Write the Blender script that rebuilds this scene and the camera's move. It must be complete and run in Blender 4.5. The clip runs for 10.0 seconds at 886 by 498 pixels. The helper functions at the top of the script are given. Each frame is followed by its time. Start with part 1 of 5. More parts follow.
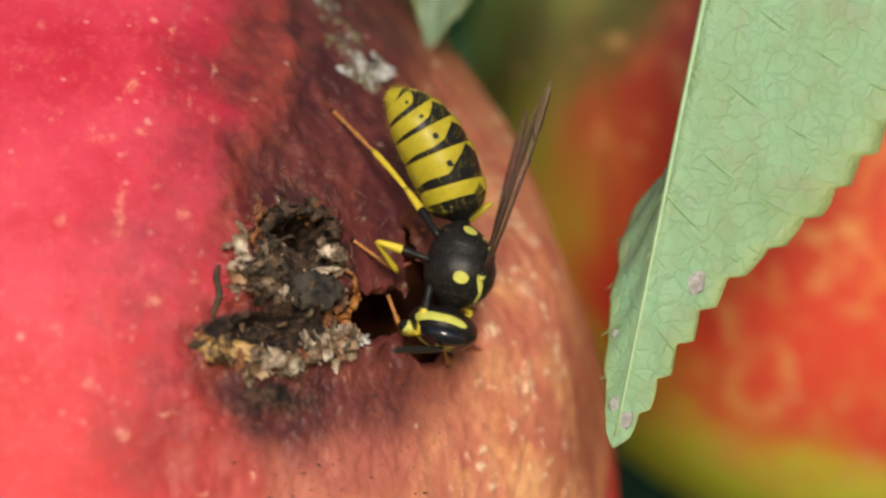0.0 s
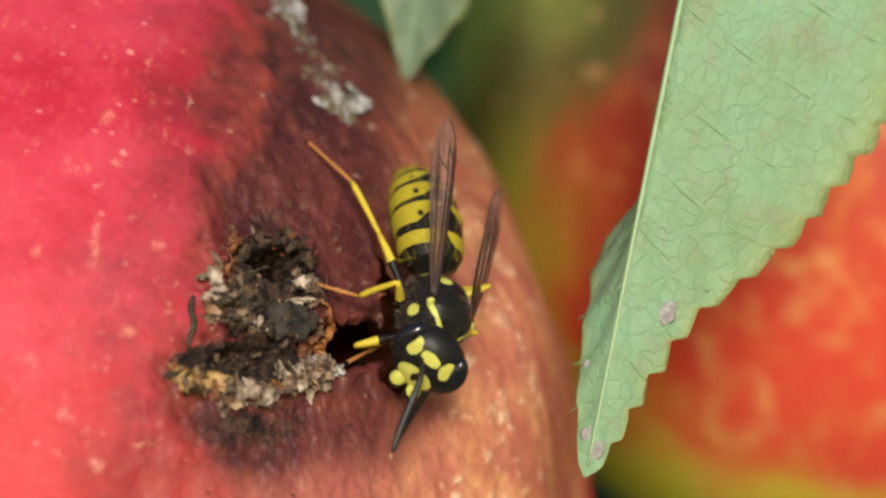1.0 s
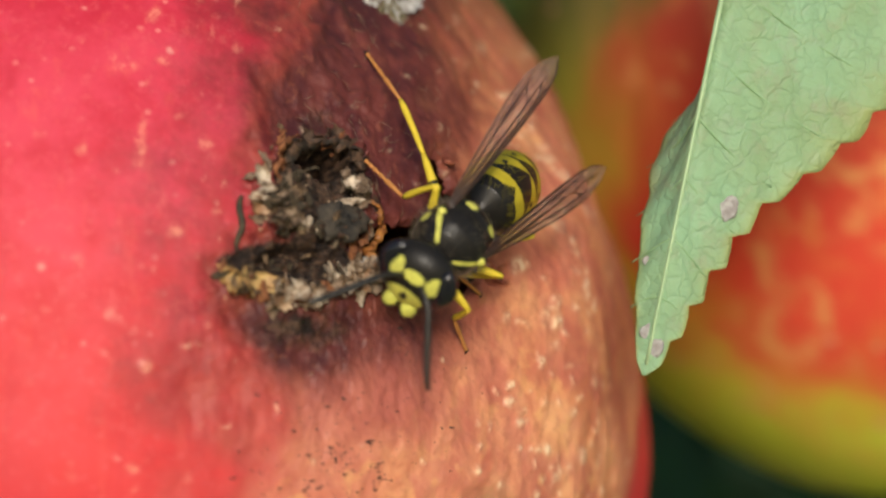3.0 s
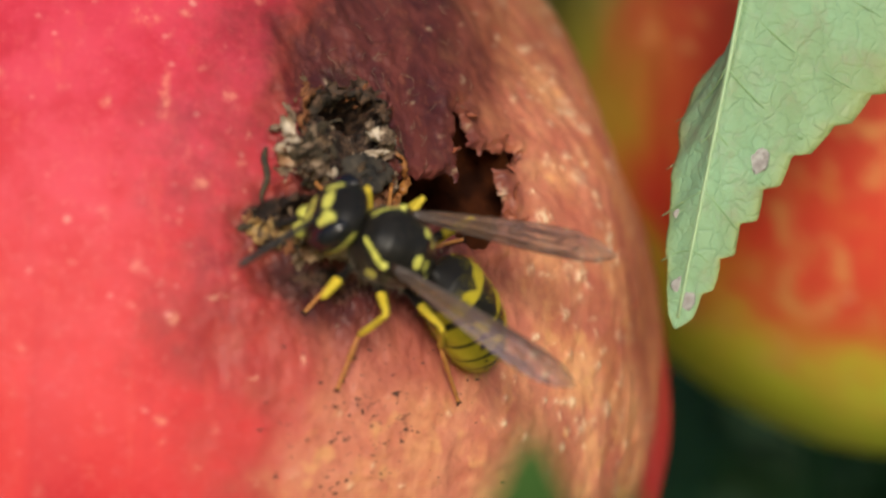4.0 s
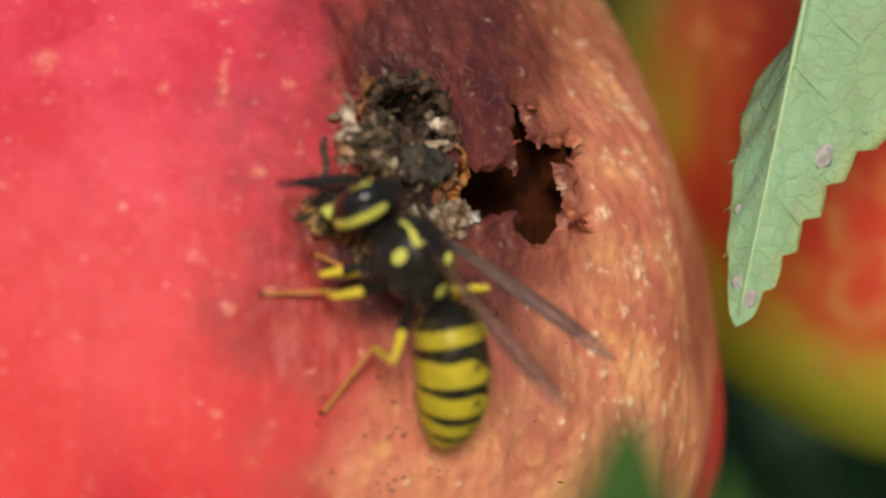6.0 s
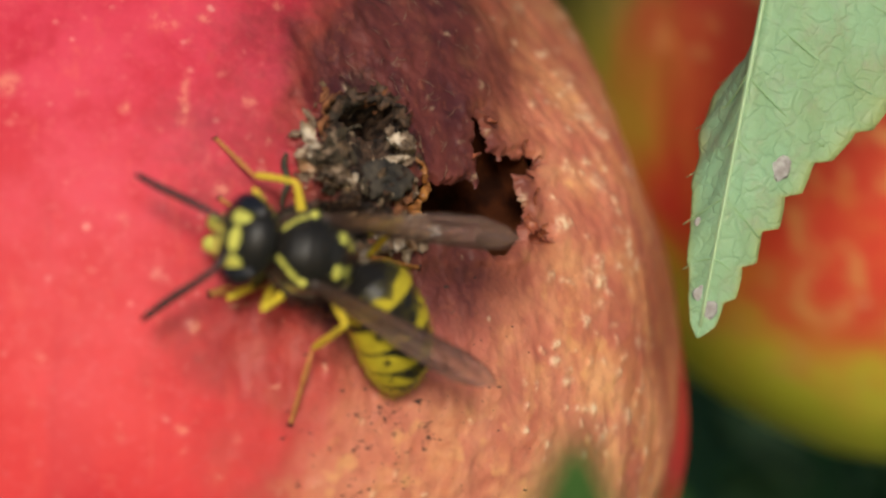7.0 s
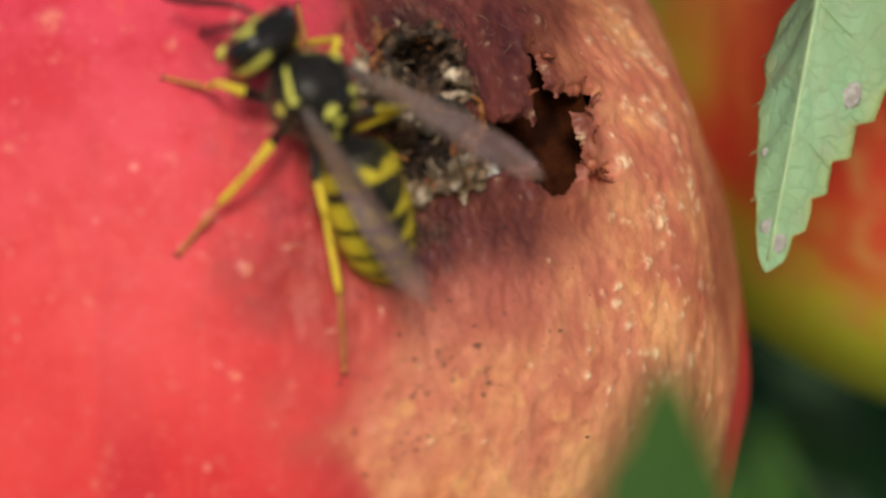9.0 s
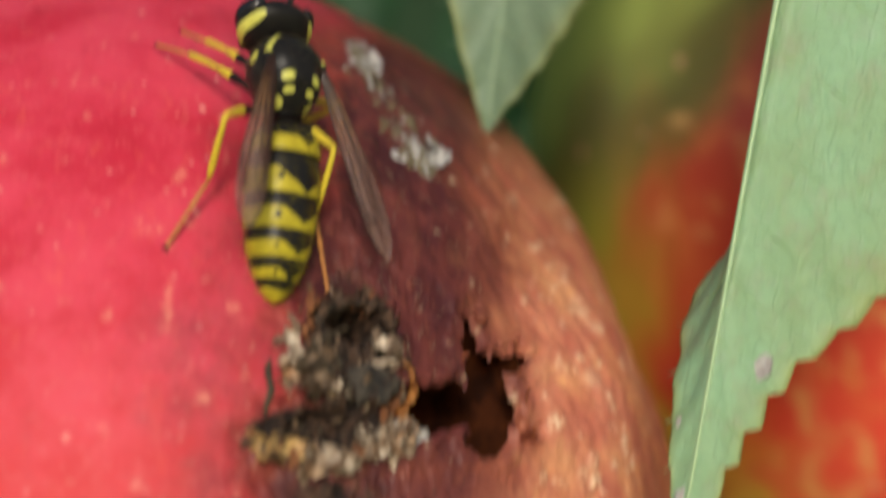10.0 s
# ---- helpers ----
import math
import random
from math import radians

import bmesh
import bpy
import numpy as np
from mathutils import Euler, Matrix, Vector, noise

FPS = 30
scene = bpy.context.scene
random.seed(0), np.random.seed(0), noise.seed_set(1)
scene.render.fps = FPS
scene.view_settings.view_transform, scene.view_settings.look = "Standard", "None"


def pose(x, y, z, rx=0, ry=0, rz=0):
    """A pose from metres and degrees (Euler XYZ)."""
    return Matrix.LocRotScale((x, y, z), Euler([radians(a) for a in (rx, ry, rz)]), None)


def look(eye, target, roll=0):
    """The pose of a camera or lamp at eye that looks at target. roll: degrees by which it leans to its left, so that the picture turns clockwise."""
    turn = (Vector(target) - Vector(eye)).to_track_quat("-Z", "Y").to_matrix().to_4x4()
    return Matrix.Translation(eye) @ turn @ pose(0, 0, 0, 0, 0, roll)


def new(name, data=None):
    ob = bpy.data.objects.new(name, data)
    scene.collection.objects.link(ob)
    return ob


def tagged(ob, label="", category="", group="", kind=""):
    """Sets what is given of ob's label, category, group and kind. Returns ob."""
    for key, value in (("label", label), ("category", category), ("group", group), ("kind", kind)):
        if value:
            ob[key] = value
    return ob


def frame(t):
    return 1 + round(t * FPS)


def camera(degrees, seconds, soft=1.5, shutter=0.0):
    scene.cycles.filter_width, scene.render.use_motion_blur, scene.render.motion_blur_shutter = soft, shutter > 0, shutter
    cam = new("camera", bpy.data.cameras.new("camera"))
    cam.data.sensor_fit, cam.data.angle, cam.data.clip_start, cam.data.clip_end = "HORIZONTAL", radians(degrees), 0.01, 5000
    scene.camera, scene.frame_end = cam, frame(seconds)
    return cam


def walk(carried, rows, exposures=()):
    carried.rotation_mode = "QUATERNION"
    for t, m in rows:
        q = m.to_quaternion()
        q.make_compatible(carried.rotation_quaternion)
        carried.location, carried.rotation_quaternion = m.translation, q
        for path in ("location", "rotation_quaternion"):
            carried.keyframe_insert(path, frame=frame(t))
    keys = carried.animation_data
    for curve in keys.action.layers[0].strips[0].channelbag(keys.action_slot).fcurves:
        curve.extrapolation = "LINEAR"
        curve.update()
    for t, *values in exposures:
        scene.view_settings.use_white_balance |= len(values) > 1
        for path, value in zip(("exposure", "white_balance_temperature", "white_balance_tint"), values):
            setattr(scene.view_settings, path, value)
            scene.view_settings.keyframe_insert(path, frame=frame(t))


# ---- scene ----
MM = 0.001
cam = camera(28, 10.0, soft=2.4, shutter=0.5)
cam.data.dof.use_dof, cam.data.dof.focus_distance, cam.data.dof.aperture_fstop = True, 0.095, 22.0
PATH = [(0, pose(0.02451, -0.12647, 0.01263, 90.839, -0.444, -0.848)),
        (0.5, pose(0.02472, -0.12734, 0.01318, 91.276, -0.746, -0.411)),
        (1, pose(0.02522, -0.12695, 0.01268, 91.797, -0.394, -1.241)),
        (1.5, pose(0.02479, -0.12590, 0.01219, 91.582, -0.140, -1.052)),
        (2, pose(0.02394, -0.12511, 0.01213, 91.061, -0.213, -0.476)),
        (2.5, pose(0.02419, -0.12499, 0.01208, 90.613, -0.155, -0.221)),
        (2.7, pose(0.02463, -0.12501, 0.01193, 89.655, -0.463, 0.212)),
        (3.8, pose(0.02569, -0.12478, 0.00889, 89.406, -0.287, 0.680)),
        (4, pose(0.02396, -0.12481, 0.00983, 88.786, -0.065, 0.444)),
        (4.5, pose(0.02370, -0.12430, 0.00944, 88.385, -0.130, 0.842)),
        (5, pose(0.02245, -0.12351, 0.00924, 88.661, 0.095, 0.629)),
        (6.3, pose(0.02164, -0.12296, 0.00853, 89.355, -0.748, 1.079)),
        (6.5, pose(0.02153, -0.12367, 0.00973, 88.931, -0.104, 0.549)),
        (7, pose(0.02261, -0.12404, 0.00956, 89.147, 0.242, 0.284)),
        (7.5, pose(0.01994, -0.12275, 0.00887, 88.488, 0.191, 1.056)),
        (8, pose(0.02000, -0.12194, 0.00921, 88.375, 0.098, 1.414)),
        (8.5, pose(0.02181, -0.12166, 0.00936, 88.814, 0.418, 1.415)),
        (9, pose(0.02132, -0.12104, 0.00826, 88.019, 0.828, 1.338)),
        (9.5, pose(0.02179, -0.12136, 0.01056, 89.715, 0.991, 1.495)),
        (9.7, pose(0.02303, -0.12186, 0.01131, 90.201, 0.758, 0.885)),
        (10, pose(0.02504, -0.12302, 0.01300, 93.551, 0.469, 1.393))]
walk(cam, PATH, [(0, 0.10), (2.5, 0.11), (4, 0.02), (6.5, -0.05), (9, -0.07), (9.5, -0.14), (10, -0.02)])

# ---- light: bright soft daylight from behind the camera, a little from the right ----
world = bpy.data.worlds.new("sky")
scene.world = world
world.use_nodes = True
sky = world.node_tree.nodes.new("ShaderNodeTexSky")
sky.sky_type, sky.sun_disc, sky.sun_elevation, sky.sun_rotation = "NISHITA", False, radians(18), radians(178)
bg = world.node_tree.nodes["Background"]
bg.inputs["Strength"].default_value = 0.10
world.node_tree.links.new(sky.outputs[0], bg.inputs[0])
sun = new("sun", bpy.data.lights.new("sun", "SUN"))
sun.data.energy, sun.data.angle, sun.data.color = 2.75, radians(15), (1.0, 0.925, 0.81)
sun.matrix_world = look((0.03, -1.0, 0.32), (0, 0, 0))


# ---- mesh and node helpers ----
def part(name, verts, faces, material, parent=None, label="", attrs=None, smooth=True, at=None):
    """One mesh object from coordinates in millimetres."""
    me = bpy.data.meshes.new(name)
    me.from_pydata((np.asarray(verts, float) * MM).tolist(), [], [list(map(int, f)) for f in faces])
    for key, values in (attrs or {}).items():
        me.attributes.new(key, "FLOAT", "POINT").data.foreach_set("value", np.asarray(values, np.float32))
    if smooth:
        me.polygons.foreach_set("use_smooth", np.ones(len(me.polygons), bool))
    me.materials.append(material)
    me.validate()
    me.update()
    ob = new(name, me)
    ob.parent = parent
    if at is not None:
        ob.matrix_basis = at
    if label:
        ob["label"] = label
    return ob


def grid_faces(n, m, wrap=True):
    """Quads between n rings of m points."""
    out = []
    for i in range(n - 1):
        for j in range(m if wrap else m - 1):
            k = (j + 1) % m
            out.append((i * m + j, i * m + k, (i + 1) * m + k, (i + 1) * m + j))
    return out


def tube(path, radii, m=10, flat=1.0):
    """A closed round tube along a path."""
    path, radii = np.asarray(path, float), np.asarray(radii, float)
    tang = np.gradient(path, axis=0)
    tang /= np.linalg.norm(tang, axis=1)[:, None]
    ref = np.array([0, 0, 1.0]) if abs(tang[0][2]) < 0.9 else np.array([1.0, 0, 0])
    verts = []
    for p, t, r in zip(path, tang, radii):
        a = np.cross(t, ref)
        a /= np.linalg.norm(a)
        b = np.cross(a, t)
        for k in range(m):
            w = 2 * math.pi * k / m
            verts.append(p + r * (a * math.cos(w) + b * flat * math.sin(w)))
    n = len(path)
    faces = grid_faces(n, m) + [tuple(range(m))[::-1], tuple(range((n - 1) * m, n * m))]
    return np.array(verts), faces


def ellipsoid(c, r, n=24, m=32):
    v = []
    for i in range(n):
        a = math.pi * (i + 0.02) / (n - 0.96)
        for j in range(m):
            b = 2 * math.pi * j / m
            v.append((c[0] + r[0] * math.sin(a) * math.cos(b), c[1] + r[1] * math.sin(a) * math.sin(b), c[2] + r[2] * math.cos(a)))
    return np.array(v), grid_faces(n, m) + [tuple(range(m)), tuple(range((n - 1) * m, n * m))[::-1]]


def join(*pieces):
    verts, faces, k = [], [], 0
    for v, f in pieces:
        verts.append(np.asarray(v))
        faces += [tuple(i + k for i in q) for q in f]
        k += len(v)
    return np.concatenate(verts), faces


def fbm(p, scale, octaves=3, seed=0.0):
    """Smooth noise at points in millimetres, about -1 to 1."""
    out = np.zeros(len(p))
    for i, q in enumerate(p):
        v, amp, s = 0.0, 1.0, scale
        for _ in range(octaves):
            v += amp * noise.noise((q[0] * s + seed, q[1] * s + seed * 1.7, q[2] * s - seed))
            amp, s = amp * 0.5, s * 2.1
        out[i] = v
    return out


def smooth01(x, a, b):
    t = np.clip((np.asarray(x, float) - a) / (b - a), 0, 1)
    return t * t * (3 - 2 * t)


def glide(x, xs, ys, soft):
    """Interpolation with rounded corners."""
    k = np.linspace(-1, 1, 9) * soft
    return float(np.mean(np.interp(np.asarray(x) + k, xs, ys)))


class Shader:
    """A principled material with short calls for its nodes."""

    def __init__(self, name, rough=0.5, **sockets):
        self.mat = bpy.data.materials.new(name)
        self.mat.use_nodes = True
        self.nt = self.mat.node_tree
        self.bsdf = self.nt.nodes["Principled BSDF"]
        self.put("Roughness", rough)
        for k, v in sockets.items():
            self.put(k.replace("_", " "), v)
        self.tex = self.nt.nodes.new("ShaderNodeTexCoord").outputs["Object"]

    def link(self, src, dst):
        if isinstance(src, bpy.types.NodeSocket):
            self.nt.links.new(src, dst)
        elif isinstance(src, tuple) and len(src) == 3 and dst.type == "RGBA":
            dst.default_value = (*src, 1)
        else:
            dst.default_value = src

    def put(self, socket, value):
        self.link(value, self.bsdf.inputs[socket])

    def attr(self, name):
        n = self.nt.nodes.new("ShaderNodeAttribute")
        n.attribute_name = name
        return n.outputs["Fac"]

    def coords(self, sx=1.0, sy=1.0, sz=1.0):
        n = self.nt.nodes.new("ShaderNodeMapping")
        self.link(self.tex, n.inputs["Vector"])
        n.inputs["Scale"].default_value = (sx, sy, sz)
        return n.outputs[0]

    def noise(self, scale, detail=4.0, rough=0.55, vec=None, distort=0.0):
        n = self.nt.nodes.new("ShaderNodeTexNoise")
        self.link(vec if vec is not None else self.tex, n.inputs["Vector"])
        n.inputs["Scale"].default_value, n.inputs["Detail"].default_value = scale, detail
        n.inputs["Roughness"].default_value, n.inputs["Distortion"].default_value = rough, distort
        return n.outputs["Fac"]

    def voronoi(self, scale, feature="F1", vec=None, out="Distance", random=1.0):
        n = self.nt.nodes.new("ShaderNodeTexVoronoi")
        n.feature = feature
        self.link(vec if vec is not None else self.tex, n.inputs["Vector"])
        n.inputs["Scale"].default_value, n.inputs["Randomness"].default_value = scale, random
        return n.outputs[out]

    def ramp(self, fac, a, b, lo=0.0, hi=1.0):
        n = self.nt.nodes.new("ShaderNodeMapRange")
        n.interpolation_type = "SMOOTHSTEP"
        self.link(fac, n.inputs[0])
        for k, v in zip((1, 2, 3, 4), (a, b, lo, hi)):
            n.inputs[k].default_value = v
        return n.outputs[0]

    def math(self, op, a, b=0.0):
        n = self.nt.nodes.new("ShaderNodeMath")
        n.operation = op
        self.link(a, n.inputs[0])
        self.link(b, n.inputs[1])
        return n.outputs[0]

    def mix(self, fac, a, b):
        n = self.nt.nodes.new("ShaderNodeMix")
        n.data_type = "RGBA"
        self.link(fac, n.inputs["Factor"])
        self.link(a, n.inputs[6])
        self.link(b, n.inputs[7])
        return n.outputs[2]

    def bump(self, height, distance, strength=1.0, normal=None):
        n = self.nt.nodes.new("ShaderNodeBump")
        n.inputs["Strength"].default_value, n.inputs["Distance"].default_value = strength, distance
        self.link(height, n.inputs["Height"])
        if normal is not None:
            self.link(normal, n.inputs["Normal"])
        return n.outputs[0]


# ---- materials ----
def skin_material():
    """Red apple skin that turns brown, purple and black where it rots, painted shade included."""
    s = Shader("apple_skin", 0.42)
    rot, dark, blackened, pale, tan, chalk = (s.attr(k) for k in ("rot", "dark", "blackened", "pale", "tan", "chalk"))
    streak = s.noise(1.0, 4, 0.6, s.coords(900, 900, 130))
    blotch = s.noise(190, 5, 0.6)
    place = s.nt.nodes.new("ShaderNodeSeparateXYZ")
    s.link(s.tex, place.inputs[0])
    high = s.ramp(s.math("ADD", place.outputs["Z"], s.math("MULTIPLY", s.math("SUBTRACT", blotch, 0.5), 0.020)), -0.001, 0.020)
    red = s.mix(s.ramp(blotch, 0.3, 0.7), (0.63, 0.028, 0.034), (0.73, 0.057, 0.061))
    red = s.mix(high, red, s.mix(s.ramp(blotch, 0.35, 0.65), (0.54, 0.021, 0.048), (0.68, 0.054, 0.096)))
    band = s.noise(1.0, 3, 0.55, s.coords(300, 300, 45), 0.6)
    red = s.mix(s.math("MULTIPLY", s.ramp(band, 0.52, 0.72), 0.40), red, (0.46, 0.016, 0.034))
    red = s.mix(s.math("MULTIPLY", s.ramp(streak, 0.56, 0.78), 0.34), red, (0.80, 0.15, 0.10))
    red = s.mix(s.math("MULTIPLY", s.ramp(s.noise(1600, 3, 0.7), 0.50, 0.75), 0.26), red, (0.78, 0.16, 0.16))
    cell = s.voronoi(330)
    pick = s.ramp(s.noise(900, 1), 0.45, 0.55)
    dots = s.math("MULTIPLY", s.ramp(cell, 0.03, 0.12, 1.0, 0.0), pick)
    fine = s.ramp(s.voronoi(800), 0.08, 0.18, 1.0, 0.0)
    red = s.mix(s.math("MULTIPLY", dots, 0.65), red, (0.88, 0.38, 0.32))
    red = s.mix(s.math("MULTIPLY", s.math("MULTIPLY", fine, s.ramp(s.noise(420, 3, 0.6), 0.42, 0.66)), 0.40), red, (0.88, 0.38, 0.32))
    flow = s.noise(1.0, 6, 0.62, s.coords(430, 430, 200), 0.7)
    grain = s.noise(1500, 4, 0.65)
    drift = s.noise(240, 4, 0.6)
    brown = s.mix(s.ramp(flow, 0.34, 0.66), (0.18, 0.038, 0.026), (0.32, 0.080, 0.042))
    pink = s.mix(s.ramp(flow, 0.32, 0.68), (0.53, 0.155, 0.098), (0.67, 0.245, 0.146))
    ochre = s.mix(s.ramp(flow, 0.30, 0.68), (0.64, 0.225, 0.108), (0.82, 0.400, 0.195))
    ochre = s.mix(s.ramp(drift, 0.38, 0.62), ochre, pink)
    low = s.ramp(s.math("ADD", place.outputs["Z"], s.math("MULTIPLY", s.math("SUBTRACT", drift, 0.5), 0.010)), 0.0030, 0.0080, 1.0, 0.0)
    brown = s.mix(s.math("MULTIPLY", low, 0.85), brown, s.mix(s.ramp(flow, 0.3, 0.7), (0.42, 0.112, 0.084), (0.58, 0.185, 0.125)))
    brown = s.mix(tan, brown, ochre)
    brown = s.mix(s.math("MULTIPLY", s.ramp(grain, 0.52, 0.74), 0.27), brown, (0.24, 0.06, 0.035))
    brown = s.mix(s.math("MULTIPLY", s.ramp(s.noise(620, 3, 0.5), 0.56, 0.72), s.math("MULTIPLY", tan, 0.55)), brown, (0.80, 0.42, 0.17))
    purple = s.mix(s.ramp(flow, 0.36, 0.64), (0.066, 0.015, 0.017), (0.150, 0.036, 0.030))
    purple = s.mix(s.math("MULTIPLY", s.ramp(grain, 0.54, 0.7), 0.45), purple, (0.26, 0.085, 0.05))
    purple = s.mix(s.math("MULTIPLY", s.ramp(drift, 0.56, 0.72), 0.5), purple, (0.20, 0.075, 0.04))
    torn = s.math("MULTIPLY", s.math("SUBTRACT", s.noise(330, 5, 0.62), 0.5), 0.34)
    edge = s.ramp(s.math("ADD", rot, torn), 0.05, 0.60)
    full = s.ramp(s.math("ADD", rot, torn), 0.40, 0.98)
    col = s.mix(full, s.mix(edge, red, s.mix(low, s.mix(s.ramp(flow, 0.3, 0.7), (0.44, 0.036, 0.036), (0.56, 0.082, 0.056)), s.mix(s.ramp(drift, 0.3, 0.7), (0.49, 0.044, 0.046), (0.56, 0.078, 0.064)))), brown)
    wine = s.ramp(s.math("ADD", dark, s.math("MULTIPLY", s.math("SUBTRACT", s.noise(360, 5, 0.7), 0.5), 0.55)), 0.08, 0.72)
    col = s.mix(wine, col, purple)
    black_mask = s.ramp(s.math("ADD", blackened, s.math("MULTIPLY", s.math("SUBTRACT", s.noise(800, 5, 0.7), 0.5), 0.9)), 0.30, 0.75)
    col = s.mix(black_mask, col, s.mix(s.ramp(grain, 0.42, 0.62), (0.014, 0.008, 0.006), (0.075, 0.042, 0.026)))
    col = s.mix(s.math("MULTIPLY", s.math("MULTIPLY", pale, s.ramp(s.noise(1700, 4, 0.75), 0.34, 0.60)), s.math("ADD", 0.55, s.math("MULTIPLY", rot, 0.33))), col, s.mix(rot, (0.86, 0.36, 0.24), (0.92, 0.70, 0.46)))
    white = s.ramp(s.math("ADD", chalk, s.math("MULTIPLY", s.math("SUBTRACT", s.noise(1100, 5, 0.75), 0.5), 1.3)), 0.45, 0.8)
    col = s.mix(white, col, s.mix(s.ramp(grain, 0.4, 0.6), (0.34, 0.30, 0.25), (0.10, 0.07, 0.045)))
    s.put("Base Color", col)
    gloss = s.math("SUBTRACT", s.math("ADD", s.math("MULTIPLY", s.noise(700, 3), 0.22), s.math("ADD", s.math("MULTIPLY", black_mask, 0.30), s.math("SUBTRACT", 0.47, s.math("MULTIPLY", rot, 0.10)))), s.math("MULTIPLY", pale, 0.24))
    s.put("Roughness", gloss)
    s.put("Specular IOR Level", s.math("ADD", 0.30, s.math("MULTIPLY", rot, -0.01)))
    s.put("Subsurface Weight", 0.08)
    s.put("Subsurface Radius", (0.0012, 0.0004, 0.0003))
    h = s.math("ADD", s.math("MULTIPLY", flow, rot), s.math("MULTIPLY", grain, s.math("ADD", s.math("MULTIPLY", rot, 0.35), s.math("ADD", s.math("MULTIPLY", black_mask, 1.2), 0.03))))
    s.put("Normal", s.bump(h, 0.00022, 0.58))
    return s.mat


def skin2_material():
    s = Shader("ripe_skin", 0.34)
    red = s.attr("red")
    blotch = s.noise(110, 6, 0.62)
    streak = s.noise(1.0, 5, 0.7, s.coords(260, 260, 110), 0.8)
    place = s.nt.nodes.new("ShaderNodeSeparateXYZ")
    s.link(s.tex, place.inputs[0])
    # upper half coloured darker, standing in for the shade over the apple's top
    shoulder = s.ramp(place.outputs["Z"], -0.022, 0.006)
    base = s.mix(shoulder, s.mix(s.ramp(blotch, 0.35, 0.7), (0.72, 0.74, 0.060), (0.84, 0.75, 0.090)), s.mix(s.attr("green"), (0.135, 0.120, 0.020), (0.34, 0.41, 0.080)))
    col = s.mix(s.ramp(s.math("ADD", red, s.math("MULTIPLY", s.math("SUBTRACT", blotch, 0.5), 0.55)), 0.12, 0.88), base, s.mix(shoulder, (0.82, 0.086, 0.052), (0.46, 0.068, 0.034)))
    col = s.mix(s.math("MULTIPLY", s.ramp(streak, 0.50, 0.70), s.math("MULTIPLY", red, 0.70)), col, (0.84, 0.30, 0.08))
    col = s.mix(s.math("MULTIPLY", s.math("MULTIPLY", s.attr("pale"), s.ramp(s.noise(300, 4, 0.7), 0.30, 0.55)), 0.75), col, (0.86, 0.46, 0.16))
    dots = s.ramp(s.voronoi(210), 0.06, 0.14, 1.0, 0.0)
    col = s.mix(s.math("MULTIPLY", dots, 0.6), col, (0.85, 0.45, 0.25))
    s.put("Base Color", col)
    return s.mat


def leaf_material(name, light, deep, brown=0.3, rough=0.5, net=0.20):
    """A leaf blade with a sunken net of veins, lilac-grey blotches between them and a yellow rim."""
    s = Shader(name, rough)
    warp = s.nt.nodes.new("ShaderNodeMixRGB")
    s.link(s.tex, warp.inputs[1])
    wob = s.nt.nodes.new("ShaderNodeTexNoise")
    s.link(s.tex, wob.inputs["Vector"])
    wob.inputs["Scale"].default_value = 800
    s.link(wob.outputs["Color"], warp.inputs[2])
    warp.inputs[0].default_value = 0.0016
    veins = s.ramp(s.voronoi(980, "DISTANCE_TO_EDGE", warp.outputs[0]), 0.0, 0.15, 1.0, 0.0)
    fine = s.ramp(s.voronoi(1900, "DISTANCE_TO_EDGE", warp.outputs[0]), 0.0, 0.16, 1.0, 0.0)
    blot = s.noise(170, 5, 0.6)
    col = s.mix(s.ramp(blot, 0.32, 0.7), light, deep)
    col = s.mix(s.math("MULTIPLY", s.ramp(s.noise(330, 5, 0.7), 0.50, 0.68), brown), col, (0.40, 0.33, 0.24))
    col = s.mix(s.math("MULTIPLY", s.ramp(s.noise(900, 3, 0.6), 0.50, 0.70), 0.5 * brown), col, (0.46, 0.42, 0.38))
    dim = s.ramp(s.noise(260, 3, 0.5), 0.35, 0.65, 0.35, 1.0)
    col = s.mix(s.math("MULTIPLY", s.math("MULTIPLY", veins, dim), net), col, tuple(0.50 * c for c in deep))
    col = s.mix(s.math("MULTIPLY", s.math("MULTIPLY", fine, dim), 0.45 * net), col, tuple(0.62 * c for c in deep))
    col = s.mix(s.math("MULTIPLY", s.attr("rim"), 0.65 if brown else 0.0), col, (0.50, 0.50, 0.14))
    s.put("Base Color", col)
    h = s.math("SUBTRACT", s.noise(1400, 3, 0.6), s.math("ADD", s.math("MULTIPLY", veins, 0.9), s.math("MULTIPLY", fine, 0.4)))
    s.put("Normal", s.bump(h, 0.00006, 0.6))
    s.put("Roughness", s.math("ADD", s.math("MULTIPLY", s.noise(500), 0.25), rough - 0.12))
    glow = s.nt.nodes.new("ShaderNodeBsdfTranslucent")
    s.link(col, glow.inputs["Color"])
    both = s.nt.nodes.new("ShaderNodeMixShader")
    both.inputs[0].default_value = 0.25
    s.nt.links.new(s.bsdf.outputs[0], both.inputs[1])
    s.nt.links.new(glow.outputs[0], both.inputs[2])
    s.nt.links.new(both.outputs[0], s.nt.nodes["Material Output"].inputs["Surface"])
    return s.mat


def plain(name, a, b, scale, rough, relief=0.0, **sockets):
    s = Shader(name, rough, **sockets)
    f = s.noise(scale, 5, 0.65)
    s.put("Base Color", s.mix(s.ramp(f, 0.35, 0.65), a, b))
    if relief:
        s.put("Normal", s.bump(f, relief, 0.8))
    return s.mat


